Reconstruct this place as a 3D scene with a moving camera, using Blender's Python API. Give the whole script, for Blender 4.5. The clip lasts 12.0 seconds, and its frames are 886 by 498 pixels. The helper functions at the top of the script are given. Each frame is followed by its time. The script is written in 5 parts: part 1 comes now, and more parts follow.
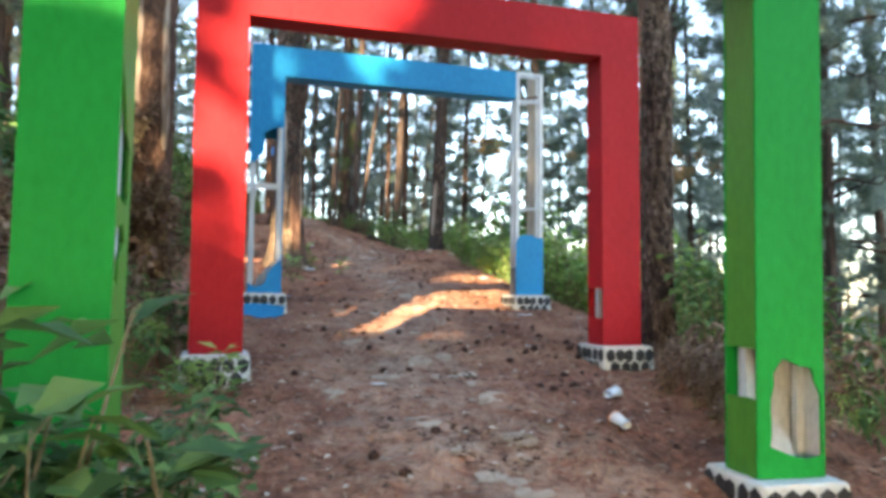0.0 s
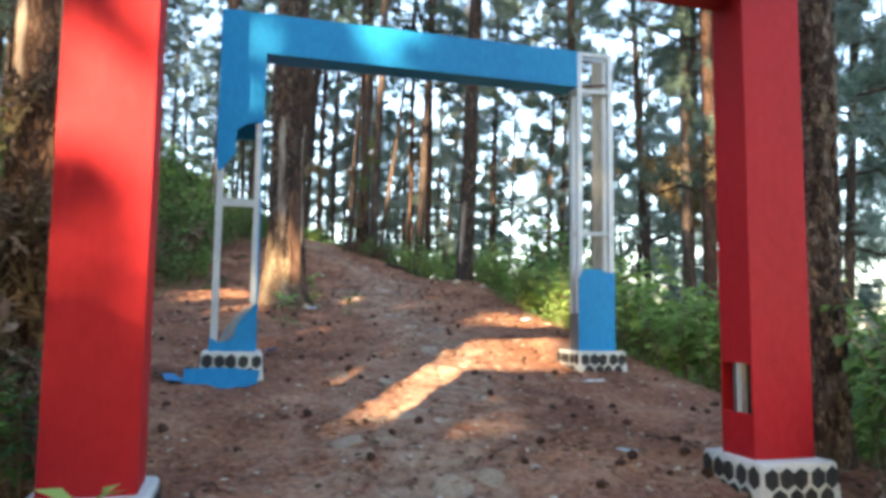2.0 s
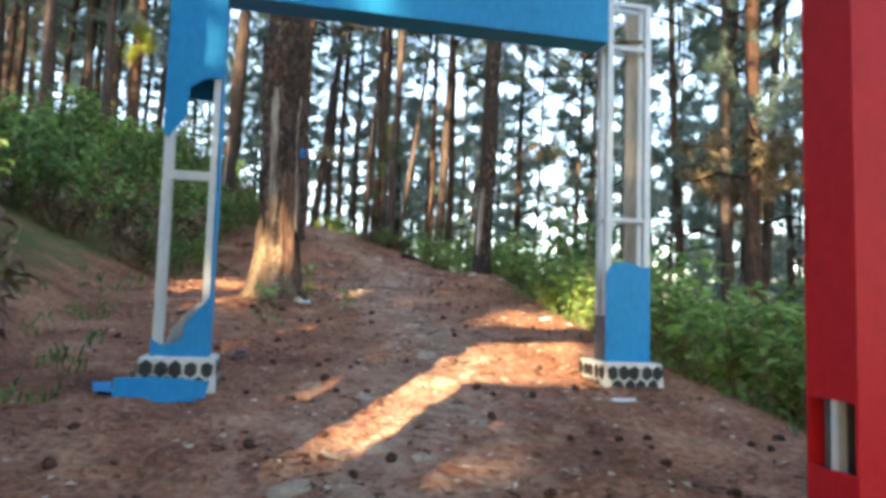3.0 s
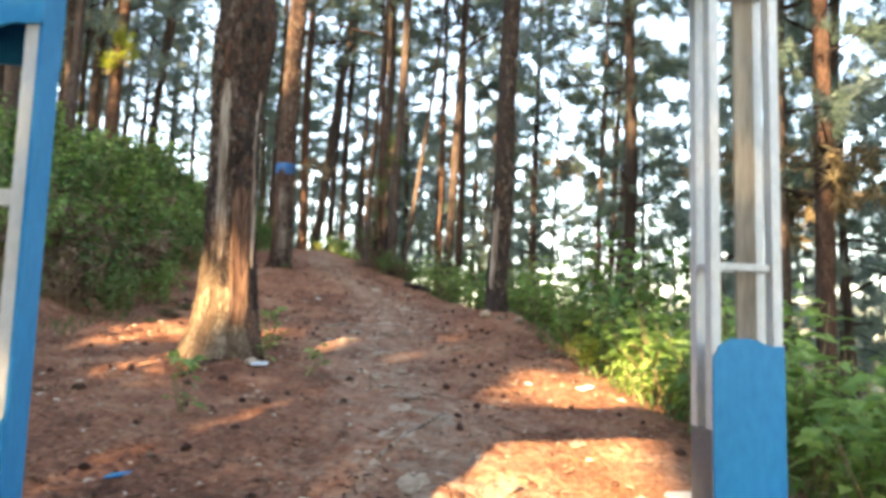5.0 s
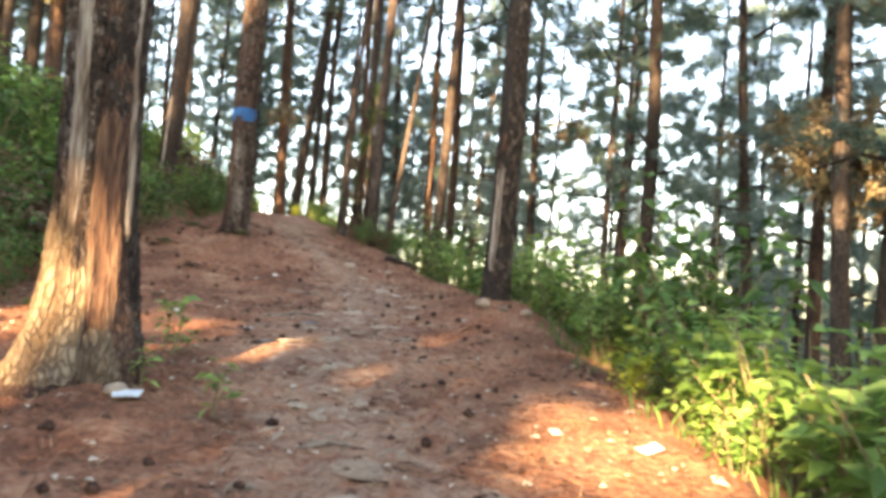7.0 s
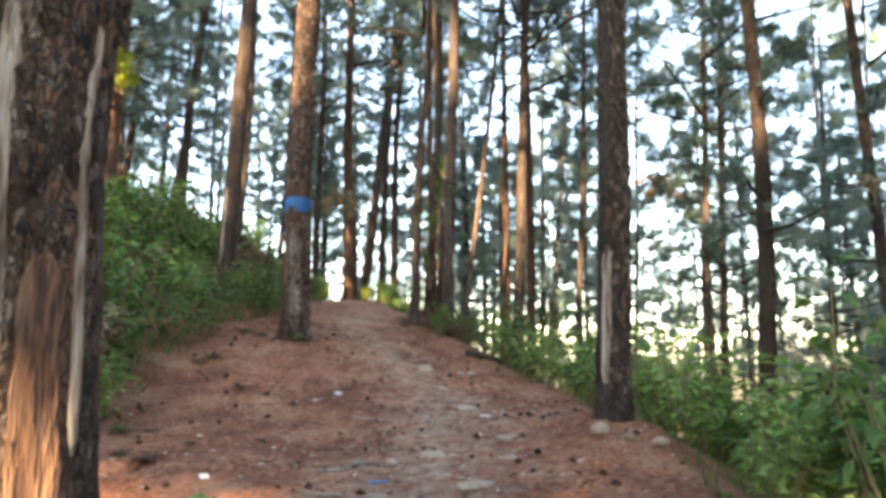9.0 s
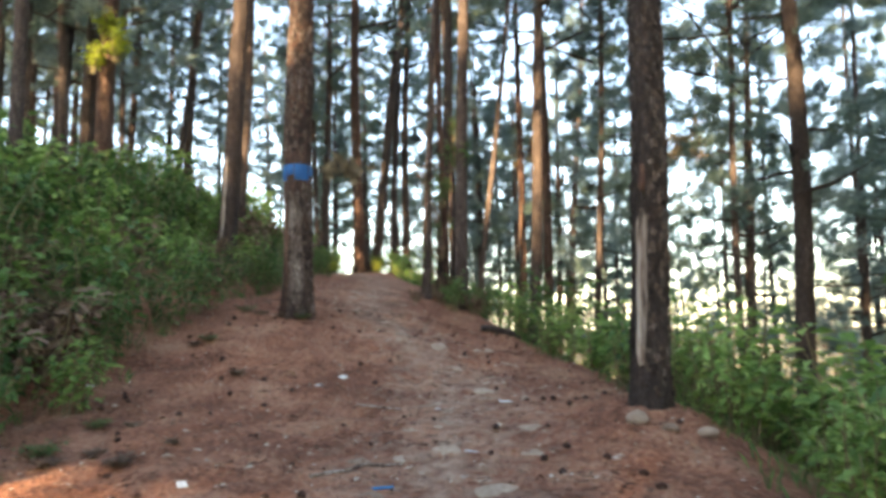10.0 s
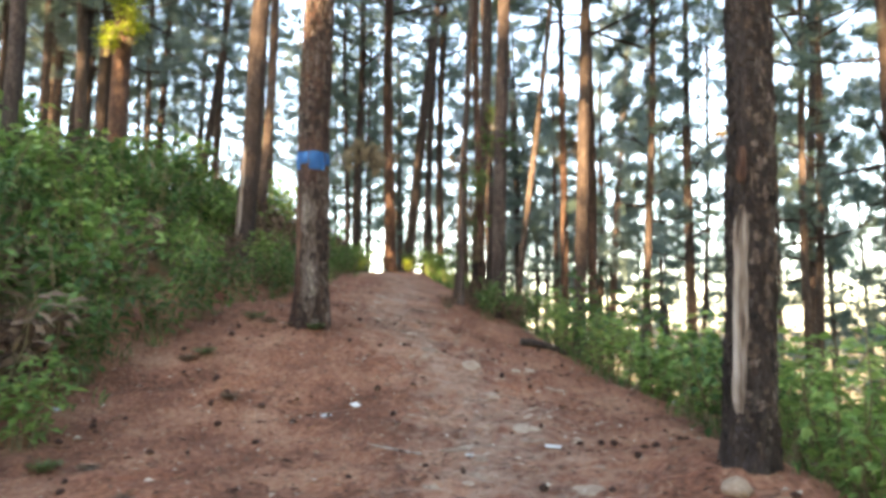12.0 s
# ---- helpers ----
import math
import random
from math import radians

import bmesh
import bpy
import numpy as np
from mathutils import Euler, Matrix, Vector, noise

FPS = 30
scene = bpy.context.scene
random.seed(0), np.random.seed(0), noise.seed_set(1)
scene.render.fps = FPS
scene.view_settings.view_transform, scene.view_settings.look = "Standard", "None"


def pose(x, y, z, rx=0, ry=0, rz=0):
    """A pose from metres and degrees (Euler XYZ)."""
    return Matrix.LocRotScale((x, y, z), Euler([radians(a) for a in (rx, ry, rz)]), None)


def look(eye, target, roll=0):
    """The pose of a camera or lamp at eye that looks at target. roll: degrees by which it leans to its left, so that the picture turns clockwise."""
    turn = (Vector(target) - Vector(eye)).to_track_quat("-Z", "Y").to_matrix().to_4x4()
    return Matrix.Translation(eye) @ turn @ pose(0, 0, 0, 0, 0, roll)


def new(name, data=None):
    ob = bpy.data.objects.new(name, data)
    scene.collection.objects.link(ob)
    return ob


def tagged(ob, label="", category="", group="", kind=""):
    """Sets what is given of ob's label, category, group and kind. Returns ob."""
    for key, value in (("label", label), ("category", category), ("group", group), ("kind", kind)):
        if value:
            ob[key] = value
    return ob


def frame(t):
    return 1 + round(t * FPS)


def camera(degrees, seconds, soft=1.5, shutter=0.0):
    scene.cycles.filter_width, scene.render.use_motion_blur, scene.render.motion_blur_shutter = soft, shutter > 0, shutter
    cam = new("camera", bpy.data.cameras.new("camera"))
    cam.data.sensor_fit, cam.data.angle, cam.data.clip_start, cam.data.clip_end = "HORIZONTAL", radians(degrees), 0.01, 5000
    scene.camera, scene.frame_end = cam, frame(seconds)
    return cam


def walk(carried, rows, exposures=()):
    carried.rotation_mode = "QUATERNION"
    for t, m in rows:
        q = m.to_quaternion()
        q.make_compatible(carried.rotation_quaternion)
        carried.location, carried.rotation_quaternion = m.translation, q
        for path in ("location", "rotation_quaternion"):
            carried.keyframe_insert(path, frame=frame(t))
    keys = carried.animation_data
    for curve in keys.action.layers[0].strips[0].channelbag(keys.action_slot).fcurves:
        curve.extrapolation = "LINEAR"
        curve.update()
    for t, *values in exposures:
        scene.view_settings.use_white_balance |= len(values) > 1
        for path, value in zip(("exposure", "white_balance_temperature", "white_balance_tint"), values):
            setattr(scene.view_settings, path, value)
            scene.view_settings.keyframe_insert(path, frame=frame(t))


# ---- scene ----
cam = camera(64.0, 12.0, soft=3.8, shutter=0.35)
PATH = [
    (0, (0.373, 0.238, 1.539), (0.658, 2.214, 1.662), 1.1),
    (0.5, (0.392, 0.738, 1.586), (0.713, 2.709, 1.688), 2.6),
    (1, (0.456, 1.214, 1.64), (0.733, 3.187, 1.819), 0.2),
    (1.2, (0.484, 1.395, 1.717), (0.727, 3.37, 1.914), -0.2),
    (1.5, (0.492, 1.68, 1.742), (0.7, 3.652, 1.997), 1.4),
    (2, (0.545, 2.191, 1.78), (0.762, 4.171, 1.968), 1.3),
    (2.1, (0.6, 2.267, 1.757), (0.793, 4.249, 1.962), 0.7),
    (2.5, (0.672, 2.569, 1.804), (0.806, 4.55, 2.058), 0.5),
    (2.7, (0.746, 2.779, 1.818), (0.9, 4.765, 2.007), 1.9),
    (4.3, (0.951, 4.377, 2.086), (1.079, 6.369, 2.218), 2.8),
    (4.5, (0.993, 4.509, 2.135), (1.092, 6.502, 2.265), 2.0),
    (5, (1.027, 4.974, 2.196), (1.133, 6.96, 2.407), 2.3),
    (5.5, (1.064, 5.493, 2.225), (1.206, 7.483, 2.372), 1.9),
    (6, (1.092, 5.835, 2.302), (1.109, 7.834, 2.356), 0.5),
    (6.5, (1.146, 6.394, 2.389), (1.261, 8.388, 2.495), 3.5),
    (6.7, (1.169, 6.677, 2.377), (1.312, 8.667, 2.508), 3.9),
    (8.3, (1.113, 7.93, 2.804), (1.091, 9.929, 2.873), 1.0),
    (8.5, (1.138, 8.067, 2.791), (1.079, 10.064, 2.883), 0.1),
    (9, (1.087, 8.47, 2.912), (1.014, 10.447, 3.205), 0.3),
    (9.5, (1.034, 8.928, 2.926), (1.034, 10.917, 3.139), -0.8),
    (10, (1.081, 9.167, 2.999), (0.968, 11.153, 3.207), -0.7),
    (10.5, (1.037, 9.545, 3.087), (0.87, 11.531, 3.26), 0.4),
    (11, (1.036, 9.841, 3.094), (0.806, 11.821, 3.257), -1.1),
    (11.5, (1.065, 10.089, 3.14), (0.831, 12.069, 3.303), -0.7),
    (12, (1.02, 10.319, 3.171), (0.807, 12.298, 3.37), 0.4),
]
STOPS = 3.22
LIGHT = [(t, STOPS + d, k, m) for t, d, k, m in ((0, -0.1, 7500, 12), (1, 0.0, 7650, 12), (2.5, -0.33, 7400, 11), (4.5, 0.06, 8800, 14), (5.5, 0.0, 8850, 14), (6.2, 0.08, 9400, 15), (8.5, 0.2, 8900, 15), (9.5, -0.18, 8000, 12), (11, 0.0, 8700, 16), (11.5, 0.2, 8700, 16), (12, 0.2, 8600, 15))]
walk(cam, [(t, look(eye, target, roll)) for t, eye, target, roll in PATH], LIGHT)

# ---- world, sun, exposure ----
SUN_AZ, SUN_EL = 24.0, 21.0      # the way the light travels, to the right of +y, and its height
RAY = Vector((math.sin(radians(SUN_AZ)) * math.cos(radians(SUN_EL)), math.cos(radians(SUN_AZ)) * math.cos(radians(SUN_EL)), -math.sin(radians(SUN_EL))))
world = bpy.data.worlds.new("sky")
world.use_nodes = True
scene.world = world
wn = world.node_tree.nodes
sky = wn.new("ShaderNodeTexSky")
sky.sky_type, sky.sun_disc = "NISHITA", False
sky.sun_elevation, sky.sun_rotation = radians(SUN_EL), radians(180 + SUN_AZ)
sky.air_density, sky.dust_density, sky.ozone_density = 1.0, 0.8, 2.0
world.node_tree.links.new(sky.outputs[0], wn["Background"].inputs[0])
wn["Background"].inputs[1].default_value = 0.15
sun = new("sun", bpy.data.lights.new("sun", "SUN"))
sun.data.energy, sun.data.angle, sun.data.color = 4.3, radians(0.6), (1.0, 0.82, 0.56)
sun.matrix_world = look((0, 0, 30), Vector((0, 0, 30)) + RAY)

# ---- materials ----


def material(name, stops, scale=4.0, fine=60.0, rough=0.8, bump=0.3, stretch=(1, 1, 1), gloss=0.3, vary=0.0, leafy=0.0, metal=0.0, island=False, depth=0.01):
    """Two noises, coarse and fine, through a colour ramp; relief from the fine one."""
    m = bpy.data.materials.new(name)
    m.use_nodes = True
    t, n = m.node_tree, m.node_tree.nodes
    p = n["Principled BSDF"]
    at = n.new("ShaderNodeTexCoord")
    mp = n.new("ShaderNodeMapping")
    mp.inputs["Scale"].default_value = stretch
    t.links.new(at.outputs["Object"], mp.inputs[0])
    a, b = n.new("ShaderNodeTexNoise"), n.new("ShaderNodeTexNoise")
    a.inputs["Scale"].default_value, b.inputs["Scale"].default_value = scale, fine
    a.inputs["Detail"].default_value, b.inputs["Detail"].default_value = 5, 4
    for q in (a, b):
        t.links.new(mp.outputs[0], q.inputs["Vector"])
    mix = n.new("ShaderNodeMath")
    mix.operation = "MULTIPLY_ADD"
    mix.inputs[1].default_value = 0.55
    half = n.new("ShaderNodeMath")
    half.operation = "MULTIPLY"
    half.inputs[1].default_value = 0.45
    t.links.new(b.outputs[0], half.inputs[0])
    t.links.new(a.outputs[0], mix.inputs[0])
    t.links.new(half.outputs[0], mix.inputs[2])
    value = mix.outputs[0]
    if vary:
        src = n.new("ShaderNodeNewGeometry") if island else n.new("ShaderNodeObjectInfo")
        out = src.outputs["Random Per Island"] if island else src.outputs["Random"]
        add = n.new("ShaderNodeMath")
        add.operation = "MULTIPLY_ADD"
        add.inputs[1].default_value = vary
        t.links.new(out, add.inputs[0])
        t.links.new(value, add.inputs[2])
        shift = n.new("ShaderNodeMath")
        shift.operation = "SUBTRACT"
        shift.inputs[1].default_value = vary / 2
        t.links.new(add.outputs[0], shift.inputs[0])
        value = shift.outputs[0]
    ramp = n.new("ShaderNodeValToRGB")
    e = ramp.color_ramp.elements
    while len(e) < len(stops):
        e.new(0.5)
    for k, (at_, col) in enumerate(stops):
        e[k].position, e[k].color = at_, (*col, 1)
    t.links.new(value, ramp.inputs[0])
    t.links.new(ramp.outputs[0], p.inputs["Base Color"])
    p.inputs["Roughness"].default_value, p.inputs["Metallic"].default_value = rough, metal
    p.inputs["Specular IOR Level"].default_value = gloss
    if bump:
        bm_ = n.new("ShaderNodeBump")
        bm_.inputs["Strength"].default_value, bm_.inputs["Distance"].default_value = bump, depth
        t.links.new(b.outputs[0], bm_.inputs["Height"])
        t.links.new(bm_.outputs[0], p.inputs["Normal"])
    if leafy:
        tr, ms = n.new("ShaderNodeBsdfTranslucent"), n.new("ShaderNodeMixShader")
        t.links.new(ramp.outputs[0], tr.inputs[0])
        ms.inputs[0].default_value = leafy
        t.links.new(p.outputs[0], ms.inputs[1])
        t.links.new(tr.outputs[0], ms.inputs[2])
        t.links.new(ms.outputs[0], n["Material Output"].inputs[0])
    return m


def ground_material():
    """Red-brown soil under pine needles, pale stony ground where people tread, green off the path."""
    m = material("forest_soil", [(0.3, (0.072, 0.026, 0.014)), (0.44, (0.19, 0.072, 0.041)), (0.55, (0.305, 0.132, 0.077)), (0.7, (0.46, 0.265, 0.172))], 1.9, 26, 0.92, 1.0, depth=0.04)
    t, n = m.node_tree, m.node_tree.nodes
    p = n["Principled BSDF"]
    ramp = next(q for q in n if q.type == "VALTORGB")
    noises = [q for q in n if q.type == "TEX_NOISE"]

    def mixed(under, colour, attr, noise_scale, low, high):
        at = n.new("ShaderNodeAttribute")
        at.attribute_name = attr
        nz = n.new("ShaderNodeTexNoise")
        nz.inputs["Scale"].default_value, nz.inputs["Detail"].default_value, nz.inputs["Roughness"].default_value = noise_scale, 7, 0.7
        co = n.new("ShaderNodeTexCoord")
        t.links.new(co.outputs["Object"], nz.inputs["Vector"])
        mul = n.new("ShaderNodeMath")
        mul.operation = "MULTIPLY"
        t.links.new(at.outputs["Fac"], mul.inputs[0])
        t.links.new(nz.outputs[0], mul.inputs[1])
        rng = n.new("ShaderNodeMapRange")
        rng.inputs[1].default_value, rng.inputs[2].default_value = low, high
        t.links.new(mul.outputs[0], rng.inputs[0])
        mx = n.new("ShaderNodeMix")
        mx.data_type = "RGBA"
        t.links.new(rng.outputs[0], mx.inputs[0])
        t.links.new(under, mx.inputs[6])
        mx.inputs[7].default_value = (*colour, 1)
        return mx.outputs[2]

    out = mixed(ramp.outputs[0], (0.42, 0.29, 0.212), "trodden", 7.5, 0.46, 0.86)
    nz = n.new("ShaderNodeTexNoise")
    nz.inputs["Scale"].default_value, nz.inputs["Detail"].default_value, nz.inputs["Roughness"].default_value = 14, 9, 0.8
    co = n.new("ShaderNodeTexCoord")
    t.links.new(co.outputs["Object"], nz.inputs["Vector"])
    for low, high, colour in ((0.58, 0.68, (0.44, 0.275, 0.185)), (0.47, 0.36, (0.05, 0.02, 0.014))):
        rg = n.new("ShaderNodeMapRange")
        rg.inputs[1].default_value, rg.inputs[2].default_value, rg.inputs[4].default_value = low, high, 0.75
        t.links.new(nz.outputs[0], rg.inputs[0])
        mx = n.new("ShaderNodeMix")
        mx.data_type = "RGBA"
        t.links.new(rg.outputs[0], mx.inputs[0])
        t.links.new(out, mx.inputs[6])
        mx.inputs[7].default_value = (*colour, 1)
        out = mx.outputs[2]
    out = mixed(out, (0.07, 0.1, 0.03), "green", 2.5, 0.3, 0.6)
    t.links.new(out, p.inputs["Base Color"])
    noises[1].inputs["Detail"].default_value = 8
    return m


def bark_material(name, stops, plates=40.0, crack=(0.03, 0.021, 0.018), vary=0.12, island=False):
    """Flaking bark: plates longer than wide, parted by dark fissures."""
    m = material(name, stops, 6, 34, 0.9, 0, (1, 1, 0.3), 0.2, vary, island=island)
    t, n = m.node_tree, m.node_tree.nodes
    p = n["Principled BSDF"]
    ramp = next(q for q in n if q.type == "VALTORGB")
    fine = [q for q in n if q.type == "TEX_NOISE"][1]
    co, mp = n.new("ShaderNodeTexCoord"), n.new("ShaderNodeMapping")
    mp.inputs["Scale"].default_value = (1, 1, 0.34)
    t.links.new(co.outputs["Object"], mp.inputs[0])
    wob = n.new("ShaderNodeTexNoise")
    wob.inputs["Scale"].default_value, wob.inputs["Detail"].default_value = 9, 3
    t.links.new(mp.outputs[0], wob.inputs["Vector"])
    add = n.new("ShaderNodeMix")
    add.data_type, add.blend_type = "VECTOR", "MIX"
    add.inputs[0].default_value = 0.09
    t.links.new(mp.outputs[0], add.inputs[4])
    t.links.new(wob.outputs["Color"], add.inputs[5])
    vor = n.new("ShaderNodeTexVoronoi")
    vor.feature = "DISTANCE_TO_EDGE"
    vor.inputs["Scale"].default_value = plates
    t.links.new(add.outputs[1], vor.inputs["Vector"])
    rg = n.new("ShaderNodeMapRange")
    rg.inputs[1].default_value, rg.inputs[2].default_value, rg.inputs[3].default_value = 0.0, 0.22, 0.3
    t.links.new(vor.outputs[0], rg.inputs[0])
    mx = n.new("ShaderNodeMix")
    mx.data_type = "RGBA"
    t.links.new(rg.outputs[0], mx.inputs[0])
    mx.inputs[6].default_value = (*crack, 1)
    t.links.new(ramp.outputs[0], mx.inputs[7])
    t.links.new(mx.outputs[2], p.inputs["Base Color"])
    sm = n.new("ShaderNodeMath")
    sm.operation = "MULTIPLY_ADD"
    sm.inputs[1].default_value = 0.35
    t.links.new(fine.outputs[0], sm.inputs[0])
    t.links.new(rg.outputs[0], sm.inputs[2])
    bp = n.new("ShaderNodeBump")
    bp.inputs["Strength"].default_value, bp.inputs["Distance"].default_value = 1.0, 0.018
    t.links.new(sm.outputs[0], bp.inputs["Height"])
    t.links.new(bp.outputs[0], p.inputs["Normal"])
    return m


M_SOIL = ground_material()
M_BARK = bark_material("pine_bark", [(0.3, (0.028, 0.021, 0.02)), (0.46, (0.08, 0.058, 0.051)), (0.6, (0.145, 0.108, 0.093)), (0.75, (0.29, 0.23, 0.2))])
M_BARK_RED = bark_material("red_pine_bark", [(0.3, (0.035, 0.02, 0.016)), (0.46, (0.095, 0.052, 0.04)), (0.6, (0.17, 0.095, 0.068)), (0.78, (0.29, 0.2, 0.155))])
M_BARK_DARK = bark_material("dark_pine_bark", [(0.3, (0.018, 0.014, 0.013)), (0.5, (0.05, 0.037, 0.033)), (0.65, (0.1, 0.072, 0.06)), (0.8, (0.22, 0.17, 0.15))])
M_PLATE = bark_material("flaking_bark_plate", [(0.3, (0.035, 0.024, 0.021)), (0.46, (0.09, 0.06, 0.048)), (0.6, (0.16, 0.112, 0.09)), (0.75, (0.28, 0.22, 0.19))], 60, vary=0.4, island=True)
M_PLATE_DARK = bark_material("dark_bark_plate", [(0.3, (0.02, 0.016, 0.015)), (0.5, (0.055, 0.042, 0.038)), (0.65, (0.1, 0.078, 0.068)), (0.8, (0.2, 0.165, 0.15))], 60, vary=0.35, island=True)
M_FOOT = bark_material("pale_flaking_foot_bark", [(0.32, (0.09, 0.057, 0.038)), (0.5, (0.2, 0.142, 0.098)), (0.72, (0.33, 0.255, 0.185))], 34, (0.085, 0.055, 0.036))
M_FLAKE = bark_material("grey_flaking_bark", [(0.34, (0.06, 0.042, 0.035)), (0.5, (0.17, 0.125, 0.1)), (0.68, (0.37, 0.31, 0.27))], 40, (0.04, 0.028, 0.023))
M_SCAR = material("bared_wood", [(0.36, (0.05, 0.034, 0.027)), (0.45, (0.19, 0.135, 0.105)), (0.54, (0.34, 0.275, 0.23)), (0.68, (0.49, 0.43, 0.38))], 16, 60, 0.85, 1.0, (1, 1, 0.1), depth=0.03)
M_SCAR_RED = material("resin_stained_wood", [(0.36, (0.026, 0.014, 0.011)), (0.46, (0.095, 0.045, 0.03)), (0.55, (0.18, 0.098, 0.062)), (0.68, (0.31, 0.2, 0.14))], 16, 60, 0.75, 1.0, (1, 1, 0.1), depth=0.03)
# both needle greens lifted and blued to stand for distance haze, the second most
M_NEEDLE = material("pine_needles", [(0.25, (0.05, 0.088, 0.08)), (0.5, (0.105, 0.165, 0.14)), (0.75, (0.175, 0.25, 0.195))], 0.7, 6, 0.6, 0, gloss=0.3, vary=0.5, leafy=0.4, island=True)
M_NEEDLE_HAZE = material("hazed_pine_needles", [(0.25, (0.115, 0.165, 0.16)), (0.5, (0.195, 0.27, 0.25)), (0.75, (0.27, 0.36, 0.31))], 0.7, 6, 0.6, 0, gloss=0.3, vary=0.5, leafy=0.45, island=True)
M_NEEDLE_DRY = material("dry_pine_needles", [(0.25, (0.12, 0.088, 0.055)), (0.5, (0.23, 0.175, 0.105)), (0.75, (0.34, 0.275, 0.175))], 1, 8, 0.7, 0, vary=0.4, leafy=0.3, island=True)
M_LEAF = material("shrub_leaf", [(0.2, (0.08, 0.165, 0.04)), (0.5, (0.19, 0.335, 0.09)), (0.8, (0.36, 0.49, 0.15))], 1.2, 12, 0.5, 0, gloss=0.4, vary=0.5, leafy=0.45, island=True)
M_LEAF_DARK = material("dark_shrub_leaf", [(0.2, (0.03, 0.075, 0.025)), (0.5, (0.072, 0.16, 0.046)), (0.8, (0.155, 0.26, 0.075))], 1.2, 12, 0.55, 0, gloss=0.3, vary=0.5, leafy=0.3, island=True)
M_LEAF_LIME = material("lime_leaf", [(0.2, (0.16, 0.24, 0.03)), (0.5, (0.32, 0.4, 0.05)), (0.8, (0.5, 0.52, 0.1))], 1.2, 12, 0.5, 0, vary=0.4, leafy=0.4, island=True)
M_LEAF_DRY = material("withered_leaf", [(0.2, (0.06, 0.034, 0.025)), (0.5, (0.15, 0.092, 0.064)), (0.8, (0.29, 0.2, 0.14))], 1.2, 12, 0.8, 0, vary=0.5, leafy=0.2, island=True)
M_STEM = material("shrub_stem", [(0.3, (0.1, 0.085, 0.045)), (0.7, (0.3, 0.24, 0.14))], 5, 40, 0.8, 0.2)
M_LITTER = material("fallen_needles", [(0.2, (0.08, 0.04, 0.026)), (0.5, (0.2, 0.1, 0.06)), (0.8, (0.4, 0.26, 0.16))], 2, 20, 0.85, 0, vary=0.7, island=True)
M_FLECK = material("dead_leaf", [(0.15, (0.09, 0.045, 0.03)), (0.45, (0.25, 0.15, 0.1)), (0.75, (0.5, 0.4, 0.32))], 2, 20, 0.85, 0, vary=0.9, island=True)
M_CONE = material("pine_cone", [(0.3, (0.024, 0.011, 0.008)), (0.6, (0.08, 0.036, 0.024)), (0.8, (0.15, 0.075, 0.048))], 30, 120, 0.85, 0.5, vary=0.2)
M_STONE = material("pale_stone", [(0.3, (0.21, 0.14, 0.1)), (0.5, (0.36, 0.255, 0.185)), (0.7, (0.5, 0.39, 0.3))], 5, 45, 0.9, 0.6, vary=0.25)
M_RED = material("red_paint", [(0.3, (0.27, 0.008, 0.012)), (0.5, (0.33, 0.011, 0.017)), (0.72, (0.38, 0.016, 0.024))], 1.3, 30, 0.56, 0.06, (1, 1, 0.5), 0.13)
M_GREEN = material("green_paint", [(0.3, (0.0005, 0.19, 0.026)), (0.5, (0.001, 0.235, 0.038)), (0.72, (0.002, 0.28, 0.052))], 1.3, 30, 0.5, 0.06, (1, 1, 0.5), 0.08)
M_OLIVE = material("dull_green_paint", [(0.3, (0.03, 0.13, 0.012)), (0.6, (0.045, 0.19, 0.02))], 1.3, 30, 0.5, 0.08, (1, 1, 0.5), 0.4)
M_BLUE = material("blue_paint", [(0.3, (0.001, 0.15, 0.34)), (0.5, (0.002, 0.2, 0.43)), (0.72, (0.006, 0.25, 0.49))], 1.3, 30, 0.48, 0.08, (1, 1, 0.5), 0.15)
M_BOARD = material("bare_board", [(0.3, (0.2, 0.21, 0.22)), (0.5, (0.35, 0.365, 0.38)), (0.7, (0.47, 0.485, 0.5))], 3, 60, 0.8, 0.1, (1, 1, 0.4))
M_STEEL = material("galvanised_steel", [(0.3, (0.33, 0.36, 0.38)), (0.55, (0.47, 0.5, 0.53)), (0.75, (0.6, 0.63, 0.66))], 6, 70, 0.5, 0.08, (1, 1, 0.3), 0.5, metal=0.15)
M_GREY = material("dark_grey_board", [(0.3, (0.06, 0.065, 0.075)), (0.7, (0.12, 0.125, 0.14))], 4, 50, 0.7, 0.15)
M_TAN = material("weathered_tan_board", [(0.3, (0.16, 0.14, 0.12)), (0.5, (0.29, 0.26, 0.225)), (0.72, (0.4, 0.365, 0.32))], 5, 50, 0.8, 0.2, (1, 1, 0.15))
M_WHITE = material("white_paint", [(0.25, (0.3, 0.29, 0.27)), (0.45, (0.52, 0.52, 0.5)), (0.7, (0.66, 0.66, 0.64))], 4, 50, 0.75, 0.25)
M_BLACK = material("black_painted_stone", [(0.3, (0.01, 0.01, 0.011)), (0.7, (0.045, 0.045, 0.047))], 6, 50, 0.6, 0.4, vary=0.1)
M_TAPE = material("blue_band_paint", [(0.3, (0.004, 0.065, 0.2)), (0.7, (0.012, 0.13, 0.33))], 10, 60, 0.6, 0.4)
M_PAPER = material("paper", [(0.3, (0.55, 0.53, 0.5)), (0.7, (0.8, 0.79, 0.77))], 10, 60, 0.8, 0.1)
